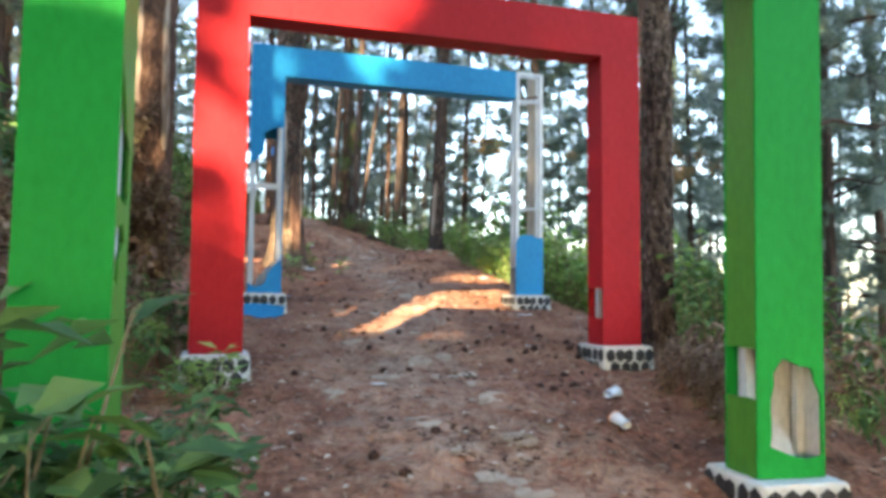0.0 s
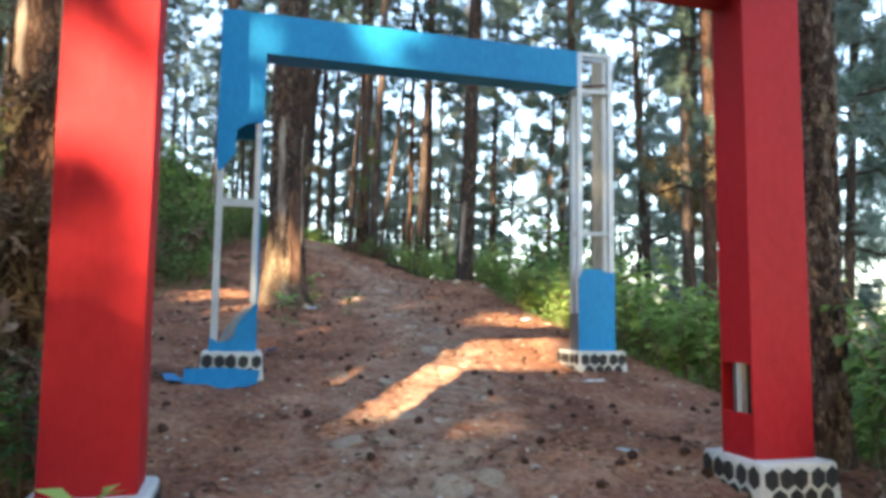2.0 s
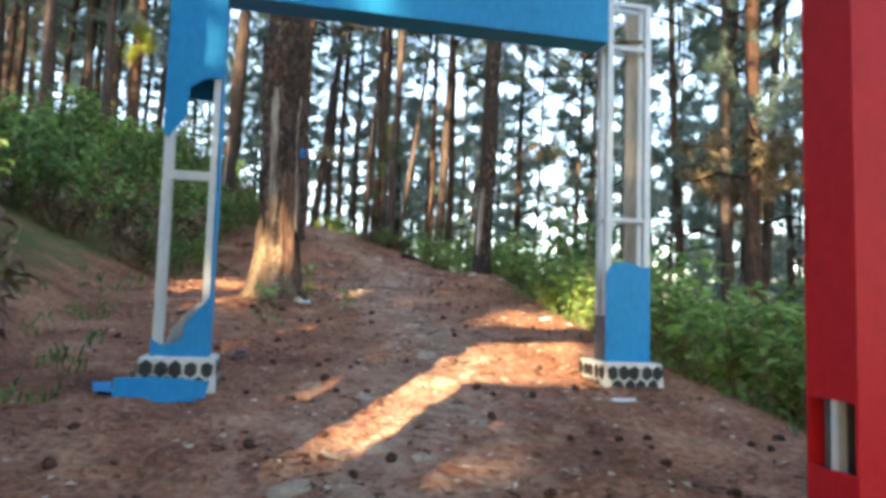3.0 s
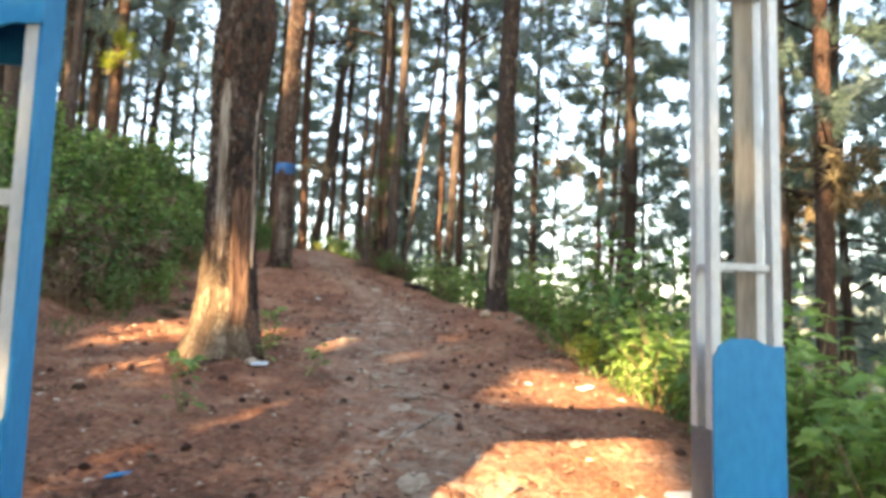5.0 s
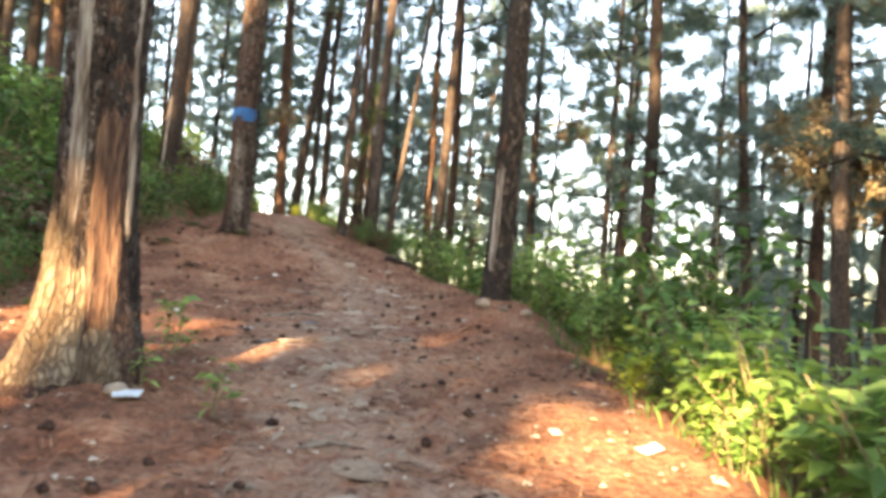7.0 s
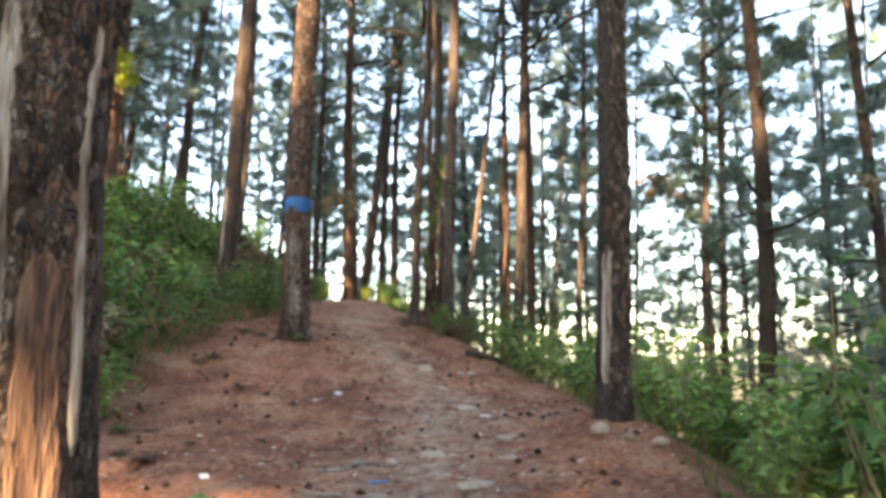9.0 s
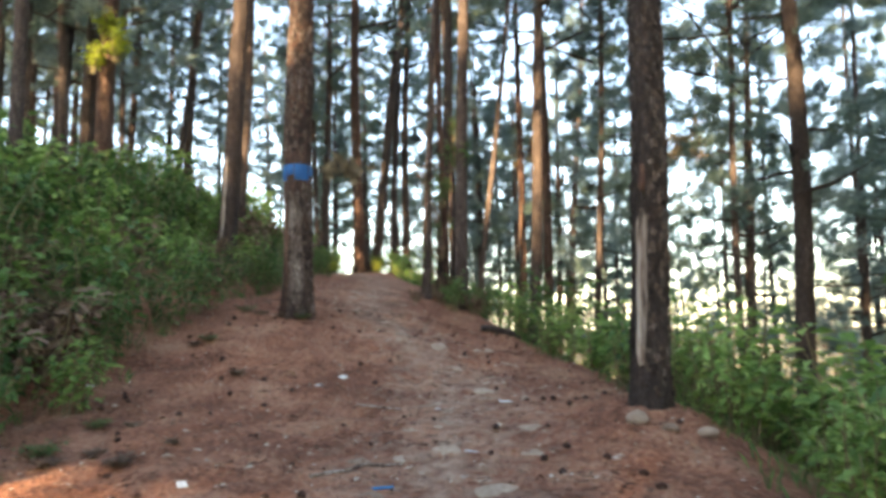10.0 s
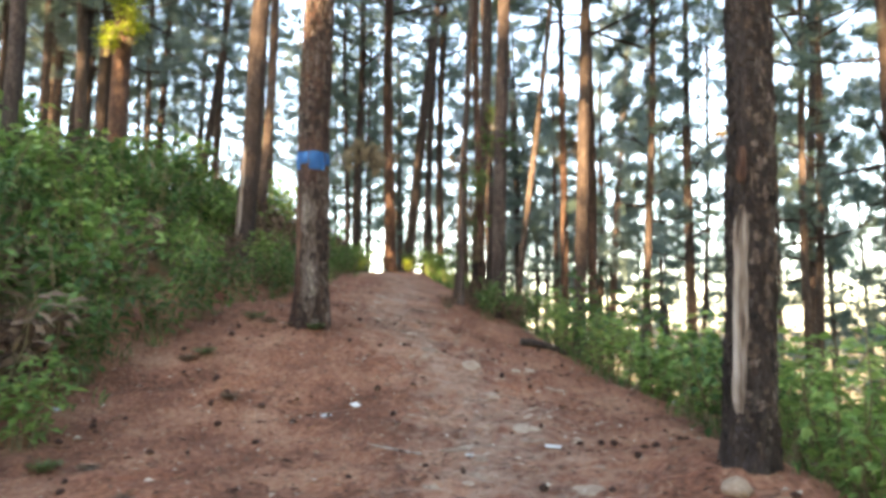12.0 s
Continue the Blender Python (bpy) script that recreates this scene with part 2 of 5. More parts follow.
M_PLASTIC = material("clouded_plastic", [(0.3, (0.5, 0.55, 0.6)), (0.7, (0.72, 0.76, 0.8))], 10, 60, 0.25, 0.1, gloss=0.6)
M_LABEL = material("orange_wrapper", [(0.3, (0.5, 0.16, 0.05)), (0.7, (0.65, 0.26, 0.1))], 10, 60, 0.4, 0.1)

# ---- helpers of this scene ----


def rng(seed):
    return random.Random(seed)


def lerp_table(v, table):
    if v <= table[0][0]:
        return table[0][1]
    for (a, p), (b, q) in zip(table, table[1:]):
        if v <= b:
            f = (v - a) / (b - a)
            return p + (q - p) * f
    return table[-1][1]


def smooth(a, b, v):
    f = min(1.0, max(0.0, (v - a) / (b - a)))
    return f * f * (3 - 2 * f)


PROFILE = [(-3000, -30), (-60, -9.0), (-14, -2.75), (0, 0.1), (2.8, 0.66), (4.6, 0.95), (6.3, 1.19), (8, 1.43), (10.6, 1.79), (13, 2.07), (14.4, 2.25), (15.2, 2.33), (17, 2.62), (19, 2.94), (22, 3.4), (26, 3.8), (30, 4.08), (34, 4.12), (45, 3.4), (80, -2), (400, -30)]
MIDDLE = [(0, 1.05), (13, 1.0), (16, 0.5), (19, -0.2), (24, -1.5), (30, -2.6), (36, -3.6)]
RIGHT = [(0, 3.1), (5, 3.1), (7, 2.95), (9, 2.75), (11, 2.6), (14, 2.5), (17, 2.0), (20, 0.95), (22, 0.2), (24, -0.5), (27, -1.4), (30, -2.1), (36, -3.0)]
LEFT = [(0, -1.0), (6, -1.2), (9, -1.9), (12, -2.6), (15, -2.7), (18, -2.9), (20, -2.4), (24, -2.9), (30, -3.8), (36, -5.5)]


def height(x, y):
    h = lerp_table(y, PROFILE)
    h = (h + lerp_table(y - 0.7, PROFILE) + lerp_table(y + 0.7, PROFILE)) / 3
    h += 0.19 * smooth(14.6, 18, y) * (1 - smooth(30, 36, y)) * min(2.2, max(-0.6, 1 - x))
    r = x - lerp_table(y, RIGHT)
    if r > 0:
        h -= min(0.3 * r + 0.1 * min(r, 2.5) ** 2, 0.3 * 2.5 + 0.1 * 6.25 + 0.6 * max(0, r - 2.5)) if r < 22 else 13.1
        h = max(h, -32)
    l = lerp_table(y, LEFT) - x
    if l > 0:
        h += (0.45 * l if l < 5 else 2.25 + 0.22 * min(l - 5, 25)) * (1 - 0.75 * smooth(2, -6, y)) * (1 - smooth(60, 120, y))
    for mx, my, tall, wide in ((2.25, 14.4, 0.17, 0.7), (-0.4, 10.9, 0.12, 0.6)):
        h += tall * math.exp(-((x - mx) ** 2 + (y - my) ** 2) / wide ** 2)
    near = 1 - smooth(40, 90, abs(y - 15) + abs(x))
    h += near * (0.05 * noise.noise((x * 0.6, y * 0.6, 0)) + 0.022 * noise.noise((x * 2.3, y * 2.3, 3)) + 0.028 * noise.noise((x * 4.5, y * 4.5, 5)) + 0.02 * noise.noise((x * 11, y * 11, 8)))
    return h


def mesh_from(name, verts, faces, mats, smooth_shade=False):
    me = bpy.data.meshes.new(name)
    me.from_pydata(verts, [], faces)
    for m in mats if isinstance(mats, (list, tuple)) else [mats]:
        me.materials.append(m)
    if smooth_shade:
        me.polygons.foreach_set("use_smooth", [True] * len(me.polygons))
    me.update()
    return me


def part(name, bm, mat, parent=None, label="", smooth_shade=False):
    """Links a bmesh as one mesh object under a thing or a part."""
    me = bpy.data.meshes.new(name)
    bm.normal_update()
    bm.to_mesh(me)
    bm.free()
    me.materials.append(mat)
    if smooth_shade:
        me.polygons.foreach_set("use_smooth", [True] * len(me.polygons))
    ob = new(name, me)
    ob.parent = parent
    return tagged(ob, label)


def child(name, me, parent, m=None, label=""):
    ob = new(name, me)
    ob.parent = parent
    if m is not None:
        ob.matrix_basis = m
    return tagged(ob, label)


def box(bm, lo, hi, bevel=0.0):
    v = [bm.verts.new((x, y, z)) for z in (lo[2], hi[2]) for y in (lo[1], hi[1]) for x in (lo[0], hi[0])]
    for f in ((0, 2, 3, 1), (4, 5, 7, 6), (0, 1, 5, 4), (2, 6, 7, 3), (0, 4, 6, 2), (1, 3, 7, 5)):
        bm.faces.new([v[k] for k in f])
    if bevel:
        bmesh.ops.bevel(bm, geom=bm.edges[:], offset=bevel, segments=2, affect="EDGES")
    return bm


def plate(outline, thick, hole=None, plane="xz"):
    """A sheet cut to an outline, with one or more torn holes if given. It stands in local x and z, and is thick along y."""
    bm = bmesh.new()
    edges = []
    holes = [] if not hole else (hole if isinstance(hole[0], list) else [hole])
    for loop in [outline] + holes:
        vs = [bm.verts.new((a, 0, b) if plane == "xz" else (0, a, b)) for a, b in loop]
        edges += [bm.edges.new((vs[k], vs[(k + 1) % len(vs)])) for k in range(len(vs))]
    bmesh.ops.triangle_fill(bm, use_beauty=True, edges=edges)
    got = bmesh.ops.extrude_face_region(bm, geom=bm.faces[:])
    off = Vector((0, thick, 0)) if plane == "xz" else Vector((thick, 0, 0))
    bmesh.ops.translate(bm, vec=off, verts=[v for v in got["geom"] if isinstance(v, bmesh.types.BMVert)])
    bmesh.ops.recalc_face_normals(bm, faces=bm.faces[:])
    return bm


def tube(path, radii, segs=6):
    """Verts and faces of a closed tapered tube."""
    verts, faces = [], []
    n = len(path)
    for k, (p, r) in enumerate(zip(path, radii)):
        d = (Vector(path[min(n - 1, k + 1)]) - Vector(path[max(0, k - 1)])).normalized()
        a = d.orthogonal().normalized()
        b = d.cross(a)
        for s in range(segs):
            w = 2 * math.pi * s / segs
            verts.append(Vector(p) + r * (math.cos(w) * a + math.sin(w) * b))
    for k in range(n - 1):
        for s in range(segs):
            s2 = (s + 1) % segs
            faces.append((k * segs + s, k * segs + s2, (k + 1) * segs + s2, (k + 1) * segs + s))
    faces.append(tuple(range(segs))[::-1])
    faces.append(tuple((n - 1) * segs + s for s in range(segs)))
    return verts, faces


def merge(into, piece):
    k = len(into[0])
    into[0].extend(piece[0])
    into[1].extend(tuple(i + k for i in f) for f in piece[1])


# ---- ground ----


def spread(lo, hi, step, far):
    mid = list(np.arange(lo, hi + step / 2, step))
    out, d = [], step
    v = hi
    while v < far:
        d = min(d * 1.22, 400)
        v += d
        out.append(v)
    back, d, v = [], step, lo
    while v > -far:
        d = min(d * 1.22, 400)
        v -= d
        back.append(v)
    return back[::-1] + mid + out


def build_ground():
    xs, ys = spread(-3.4, 3.4, 0.06, 3000), spread(0.5, 19, 0.06, 3000)
    w = len(xs)
    verts = [(x, y, height(x, y)) for y in ys for x in xs]
    faces = [(j * w + i, j * w + i + 1, (j + 1) * w + i + 1, (j + 1) * w + i) for j in range(len(ys) - 1) for i in range(w - 1)]
    me = mesh_from("ground", verts, faces, M_SOIL, True)
    tread, green = [], []
    for x, y, z in verts:
        m = lerp_table(y, MIDDLE) + 0.25 * math.sin(y * 0.9)
        tread.append(1.28 - min(1.2, abs(x - m) * 0.5))
        r, l = x - lerp_table(y, RIGHT), lerp_table(y, LEFT) - x
        green.append(smooth(-0.3, 0.8, max(r, l)) if y < 40 else 1.0)
    for key, vals in (("trodden", tread), ("green", green)):
        a = me.attributes.new(key, "FLOAT", "POINT")
        a.data.foreach_set("value", vals)
    return tagged(new("ground", me), "sloping red-brown forest soil strewn with pine needles", "ground", kind="structure")


ground = build_ground()

# ---- painted archways ----
POST, DEPTH = 0.32, 0.22


def torn(points, seed, amount=0.012):
    r = rng(seed)
    out = []
    for k, (a, b) in enumerate(points):
        c, d = points[(k + 1) % len(points)]
        n = max(1, int(math.hypot(c - a, d - b) / 0.05))
        for s in range(n):
            f = s / n
            j = amount if 0 < s else amount * 0.3
            out.append((a + (c - a) * f + r.uniform(-j, j), b + (d - b) * f + r.uniform(-j, j)))
    return out


def torn_path(points, seed, amount=0.008):
    """A ragged open line through the points, both ends kept."""
    r = rng(seed)
    out = []
    for (a, b), (c, d) in zip(points, points[1:]):
        n = max(1, int(math.hypot(c - a, d - b) / 0.03))
        for s in range(n):
            j = amount if out else 0
            out.append((a + (c - a) * s / n + r.uniform(-j, j), b + (d - b) * s / n + r.uniform(-j, j)))
    return out + [points[-1]]


def rect(a, b, c, d):
    return [(a, c), (b, c), (b, d), (a, d)]


def sheet(name, outline, mat, parent, y=0.0, x=None, hole=None, label="", thick=0.012):
    plane = "xz" if x is None else "yz"
    bm = plate(outline, thick, hole, plane)
    ob = part(name, bm, mat, parent, label)
    ob.location = (0, y, 0) if x is None else (x, 0, 0)
    return ob


def plinth(x, z, seed, name_label):
    """A low tapered footing: white mortar with black hexagonal stones let into its sides."""
    base = new("plinth")
    half, foot, tall = 0.2, 0.225, 0.213
    bm = bmesh.new()
    lower = [bm.verts.new((a * foot, b * foot, -0.12)) for a, b in ((-1, -1), (1, -1), (1, 1), (-1, 1))]
    upper = [bm.verts.new((a * half, b * half, tall)) for a, b in ((-1, -1), (1, -1), (1, 1), (-1, 1))]
    for k in range(4):
        bm.faces.new((lower[k], lower[(k + 1) % 4], upper[(k + 1) % 4], upper[k]))
    bm.faces.new(upper)
    bm.faces.new(lower[::-1])
    bmesh.ops.bevel(bm, geom=bm.edges[:], offset=0.008, segments=2, affect="EDGES")
    part("mortar_body", bm, M_WHITE, base)
    r = rng(seed)
    for side in range(4):
        turn = Matrix.Rotation(side * math.pi / 2, 4, "Z")
        for row in range(2):
            zc = 0.15 if row == 0 else 0.062
            out = half + (foot - half) * (tall - zc) / (tall + 0.12) - 0.006
            count = 5 if row == 0 else 4
            for k in range(count):
                xc = (k - (count - 1) / 2) * 0.08 + r.uniform(-0.006, 0.006)
                hx = r.uniform(0.04, 0.044)
                bm = bmesh.new()
                ring = [bm.verts.new((xc + hx * math.sin(w * math.pi / 3) * r.uniform(0.88, 1.08), -out, zc + 0.051 * math.cos(w * math.pi / 3) * r.uniform(0.85, 1.05))) for w in range(6)]
                face = bm.faces.new(ring)
                got = bmesh.ops.inset_region(bm, faces=[face], thickness=0.006, depth=0.0)
                bmesh.ops.translate(bm, vec=(0, -0.012, 0), verts=face.verts[:])
                bm.transform(turn)
                bmesh.ops.recalc_face_normals(bm, faces=bm.faces[:])
                part("stone", bm, M_BLACK, base)
    return base


def arch(name, left, right, base_l, base_r, clear, beam, paint, label):
    """An Empty at the left post's front foot, x along the arch; returns it, its span and its placing."""
    ax = Vector((right[0] - left[0], right[1] - left[1], 0))
    span = ax.length
    root = tagged(new(name), label, "archway", "painted archways")
    yaw = math.degrees(math.atan2(ax.y, ax.x))
    root.matrix_basis = pose(left[0], left[1], base_l, 0, -math.degrees(math.atan2(base_r - base_l, span)), yaw)
    return root, span


def place_plinths(root, span, low, category="plinth"):
    for k, x in enumerate((0.0, span)):
        m = root.matrix_basis @ Matrix.Translation((x, DEPTH / 2, 0))
        p = plinth(0, 0, 5 + k, "")
        at = m.translation
        p.matrix_basis = Matrix.Translation((at.x, at.y, at.z - 0.214)) @ Matrix.Rotation(root.matrix_basis.to_euler().z, 4, "Z")
        tagged(p, low, "plinth", "archway footings")


def solid_post(root, x, z1, paint, inside, inner_side, front_hole=None, inner_gaps=(), inner_paint=None, inner_holes=None, lining=M_BOARD):
    """Four thin boards round a hollow. The side towards the opening may have missing pieces."""
    h = POST / 2
    sheet("front_panel", rect(x - h, x + h, 0, z1), paint, root, 0.0, hole=front_hole)
    sheet("back_panel", rect(x - h, x + h, 0, z1), paint, root, DEPTH - 0.012)
    for side in (-1, 1):
        xs = x + side * h - (0.012 if side > 0 else 0.0)
        spans = [(0.0, z1)]
        if side == inner_side:
            for a, b in inner_gaps:
                last = spans.pop()
                spans += [(last[0], a), (b, last[1])]
        for k, (a, b) in enumerate(spans):
            o = torn(rect(0.013, DEPTH - 0.013, a, b), 31 + k, 0.004) if len(spans) > 1 else rect(0.013, DEPTH - 0.013, a, b)
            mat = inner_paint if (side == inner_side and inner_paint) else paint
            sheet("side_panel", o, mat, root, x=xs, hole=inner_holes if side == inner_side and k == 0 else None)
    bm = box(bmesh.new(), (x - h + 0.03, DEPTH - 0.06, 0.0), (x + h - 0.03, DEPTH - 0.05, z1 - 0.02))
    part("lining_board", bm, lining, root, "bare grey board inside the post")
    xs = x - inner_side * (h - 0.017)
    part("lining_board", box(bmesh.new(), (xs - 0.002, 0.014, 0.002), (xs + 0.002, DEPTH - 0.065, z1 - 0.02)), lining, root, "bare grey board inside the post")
    for a in (-1, 1):
        bm = box(bmesh.new(), (x + a * (h - 0.035) - 0.018, 0.1, 0.0), (x + a * (h - 0.035) + 0.018, 0.135, z1 - 0.02), 0.003)
        part("steel_upright", bm, M_STEEL, root)


def beam_boards(root, xa, xb, z0, z1, paint):
    sheet("beam_front", rect(xa, xb, z0, z1), paint, root, 0.0)
    sheet("beam_back", rect(xa, xb, z0, z1), paint, root, DEPTH - 0.012)
    for nm, za, zb in (("beam_soffit", z0 + 0.001, z0 + 0.013), ("beam_top", z1 - 0.013, z1 - 0.001)):
        part(nm, box(bmesh.new(), (xa, 0.013, za), (xb, DEPTH - 0.013, zb)), paint, root)


def red_arch():
    root, span = arch("archway", (-0.375, 4.8), (2.45, 5.26), 1.135, 1.175, 2.1, 0.3, M_RED, "red painted board archway spanning the earth path, sunlit on one post")
    top = 2.49
    solid_post(root, 0.0, top, M_RED, M_BOARD, 1)
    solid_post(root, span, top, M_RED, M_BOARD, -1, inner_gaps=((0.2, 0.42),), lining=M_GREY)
    beam_boards(root, POST / 2 + 0.001, span - POST / 2 - 0.001, 2.16, top, M_RED)
    place_plinths(root, span, "white footing with black hexagonal stones under a red archway post")


def green_arch():
    root, span = arch("archway", (-0.555, 2.78), (2.245, 2.98), 0.80, 0.80, 2.1, 0.3, M_GREEN, "green painted board archway with holes broken in its posts")
    top = 2.49
    tear = [torn([(0.02, 1.06), (0.16, 1.03), (0.185, 1.06), (0.18, 1.24), (0.12, 1.3), (0.1, 1.36), (0.022, 1.53)], 7, 0.005),
            torn([(0.02, 0.77), (0.075, 0.735), (0.09, 0.83), (0.155, 0.9), (0.12, 0.965), (0.022, 0.94)], 8, 0.005)]
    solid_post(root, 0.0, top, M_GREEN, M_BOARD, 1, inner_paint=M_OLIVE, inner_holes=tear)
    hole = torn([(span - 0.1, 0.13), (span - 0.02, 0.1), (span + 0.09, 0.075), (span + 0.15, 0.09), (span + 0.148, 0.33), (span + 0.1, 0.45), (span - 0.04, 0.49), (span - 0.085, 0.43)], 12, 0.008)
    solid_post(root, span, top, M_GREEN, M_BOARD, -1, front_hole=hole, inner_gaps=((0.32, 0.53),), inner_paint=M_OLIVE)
    flap = plate(torn([(span - 0.1, 0.1), (span + 0.0, 0.06), (span + 0.07, 0.05), (span + 0.01, 0.15), (span - 0.085, 0.25)], 3, 0.006), 0.01)
    bmesh.ops.translate(flap, vec=(0, 0.03, 0), verts=flap.verts[:])
    part("broken_flap", flap, M_BOARD, root, "broken grey board flap")
    beam_boards(root, POST / 2 + 0.001, span - POST / 2 - 0.001, 2.16, top, M_GREEN)
    place_plinths(root, span, "white footing with black hexagonal stones under a green archway post")


def upright(root, x, y, z0, z1, mat=M_STEEL, w=0.036):
    """A thin angle-section post."""
    bm = box(bmesh.new(), (x - w / 2, y - 0.004, z0), (x + w / 2, y + 0.004, z1))
    box(bm, (x - w / 2, y + 0.0041, z0), (x - w / 2 + 0.008, y + w, z1))
    return part("steel_upright", bm, mat, root)


def blue_arch():
    root, span = arch("archway", (-0.352, 7.29), (2.415, 7.74), 1.502, 1.53, 2.1, 0.3, M_BLUE, "blue archway, its boards torn off a steel frame")
    h, top = POST / 2, 2.45
    # left post: boards left at the top and at the foot
    front = [(-h, top), (h, top)] + torn_path([(h, 1.64), (0.04, 1.62), (-0.03, 1.56), (-0.035, 1.4), (-h + 0.025, 1.26), (-h, 1.3)], 4, 0.006)
    sheet("front_panel", front, M_BLUE, root, 0.0, label="torn blue board")
    sheet("side_panel", rect(0.013, DEPTH - 0.013, 1.5, top), M_BLUE, root, x=-h)
    sheet("side_panel", rect(0.013, DEPTH - 0.013, 0, top), M_BLUE, root, x=h - 0.012)
    sheet("back_panel", rect(-h, h, 1.55, top), M_BLUE, root, DEPTH - 0.012)
    foot = torn([(-h, 0.0), (h, 0.0), (h, 0.36), (0.05, 0.22), (-0.02, 0.08), (-0.09, 0.06), (-h, 0.1)], 9, 0.008)
    sheet("foot_panel", foot, M_BLUE, root, 0.0, label="broken blue board at the foot of the post")
    bm = plate(torn([(-0.1, 0.05), (0.03, 0.1), (0.14, 0.3), (0.08, 0.31), (-0.06, 0.16)], 5, 0.006), 0.012)
    bmesh.ops.translate(bm, vec=(0, 0.08, 0), verts=bm.verts[:])
    part("broken_board", bm, M_BOARD, root, "bare grey broken board")
    for x in (-h + 0.03, h - 0.03):
        for y in (0.02, DEPTH - 0.06):
            upright(root, x, y, 0.0, top - 0.03, M_STEEL, 0.045)
    for z in (1.02, 1.9):
        part("rung", box(bmesh.new(), (-h + 0.04, 0.025, z), (h - 0.04, 0.06, z + 0.055), 0.003), M_STEEL, root)
    # beam
    beam_boards(root, h + 0.001, span - h - 0.005, 2.15, top, M_BLUE)
    # right post: bare frame, one board at the foot
    for x in (span - h + 0.02, span + h - 0.02):
        for y in (0.015, 0.12):
            upright(root, x, y, 0.0, top, M_STEEL, 0.042)
    part("backing_board", box(bmesh.new(), (span + h - 0.14, 0.108, 0.02), (span + h - 0.045, 0.124, top - 0.03), 0.003), M_TAN, root, "weathered tan backing strip")
    for z in (0.93, 2.12, top - 0.02):
        for y in (0.0, 0.105):
            part("rung", box(bmesh.new(), (span - h + 0.02, y + 0.024, z), (span + h - 0.02, y + 0.044, z + 0.03), 0.003), M_STEEL, root)
        for x in (span - h + 0.01, span + h - 0.03):
            part("rung", box(bmesh.new(), (x, 0.05, z + 0.002), (x + 0.02, 0.13, z + 0.028), 0.003), M_STEEL, root)
    part("diagonal_brace", mesh_brace(span, h, top), M_SCAR_RED, root, "rusty crosspiece")
    low = [(span - h, 0), (span + h, 0)] + torn_path([(span + h, 0.63), (span + 0.08, 0.635), (span + 0.03, 0.65), (span - 0.08, 0.66), (span - h + 0.03, 0.63), (span - h, 0.57)], 15, 0.005)
    sheet("front_panel", low, M_BLUE, root, 0.0, label="blue board with a snapped top edge")
    sheet("side_panel", rect(0.013, 0.16, 0, 0.3), M_GREY, root, x=span - h - 0.002, label="dark grey bare board")
    place_plinths(root, span, "white footing with black hexagonal stones under a blue archway post")


def mesh_brace(span, h, top):
    bm = bmesh.new()
    v, f = tube([(span - h + 0.02, 0.02, 2.16), (span + h - 0.02, 0.06, 2.21)], [0.012, 0.012], 6)
    vs = [bm.verts.new(p) for p in v]
    for q in f:
        bm.faces.new([vs[k] for k in q])
    return bm


red_arch()
green_arch()
blue_arch()

# ---- pines ----


def trunk_mesh(dia, tall, lean, seed, mat, near, kink=0.0, flare=1.5, knots=()):
    """A tapered, slightly winding trunk with a flared foot and, close by, plates of bark."""
    r = rng(seed)
    segs, rings = (48, 100) if near else (12, 22)
    zs = [0.065 * k for k in range(78)] + [5.0 + (tall - 5.0) * (k + 1) / 22 for k in range(22)] if near else [tall * (k / (rings - 1)) ** 1.2 for k in range(rings)]
    ph, wob = r.uniform(0, 9), r.uniform(0.02, 0.06) + kink
    verts, faces = [], []
    for z in zs:
        cx = lean[0] * z + wob * math.sin(z * 0.5 + ph) * smooth(0, 3, z)
        cy = lean[1] * z + wob * math.cos(z * 0.43 + ph) * smooth(0, 3, z)
        rad = dia / 2 * (1 - 0.62 * z / tall) * (1 + (flare - 1) * math.exp(-z / (dia * 0.8)))
        for s in range(segs):
            w = 2 * math.pi * s / segs
            q = rad
            if near:
                q *= 1 + 0.10 * noise.noise((math.cos(w) * 2.2, math.sin(w) * 2.2, z * 1.1 + seed)) + 0.1 * noise.noise((math.cos(w) * 6, math.sin(w) * 6, z * 2.2 + seed)) + 0.05 * noise.noise((math.cos(w) * 13, math.sin(w) * 13, z * 6 + seed))
                q *= 1 + 0.22 * math.exp(-z / (dia * 0.9)) * math.sin(w * 5 + ph) * 0.6
                for kw, kz, out, wide, high in knots:
                    dw = (math.degrees(w) - kw + 180) % 360 - 180
                    q += out * math.exp(-(dw / wide) ** 2 - ((z - kz) / high) ** 2)
            else:
                q *= 1 + 0.07 * noise.noise((math.cos(w) * 2, math.sin(w) * 2, z * 0.8 + seed))
            verts.append((cx + q * math.cos(w), cy + q * math.sin(w), z - 0.15))
    for k in range(rings - 1):
        for s in range(segs):
            s2 = (s + 1) % segs
            faces.append((k * segs + s, k * segs + s2, (k + 1) * segs + s2, (k + 1) * segs + s))
    faces.append(tuple((rings - 1) * segs + s for s in range(segs)))
    return mesh_from("trunk", verts, faces, mat, True)


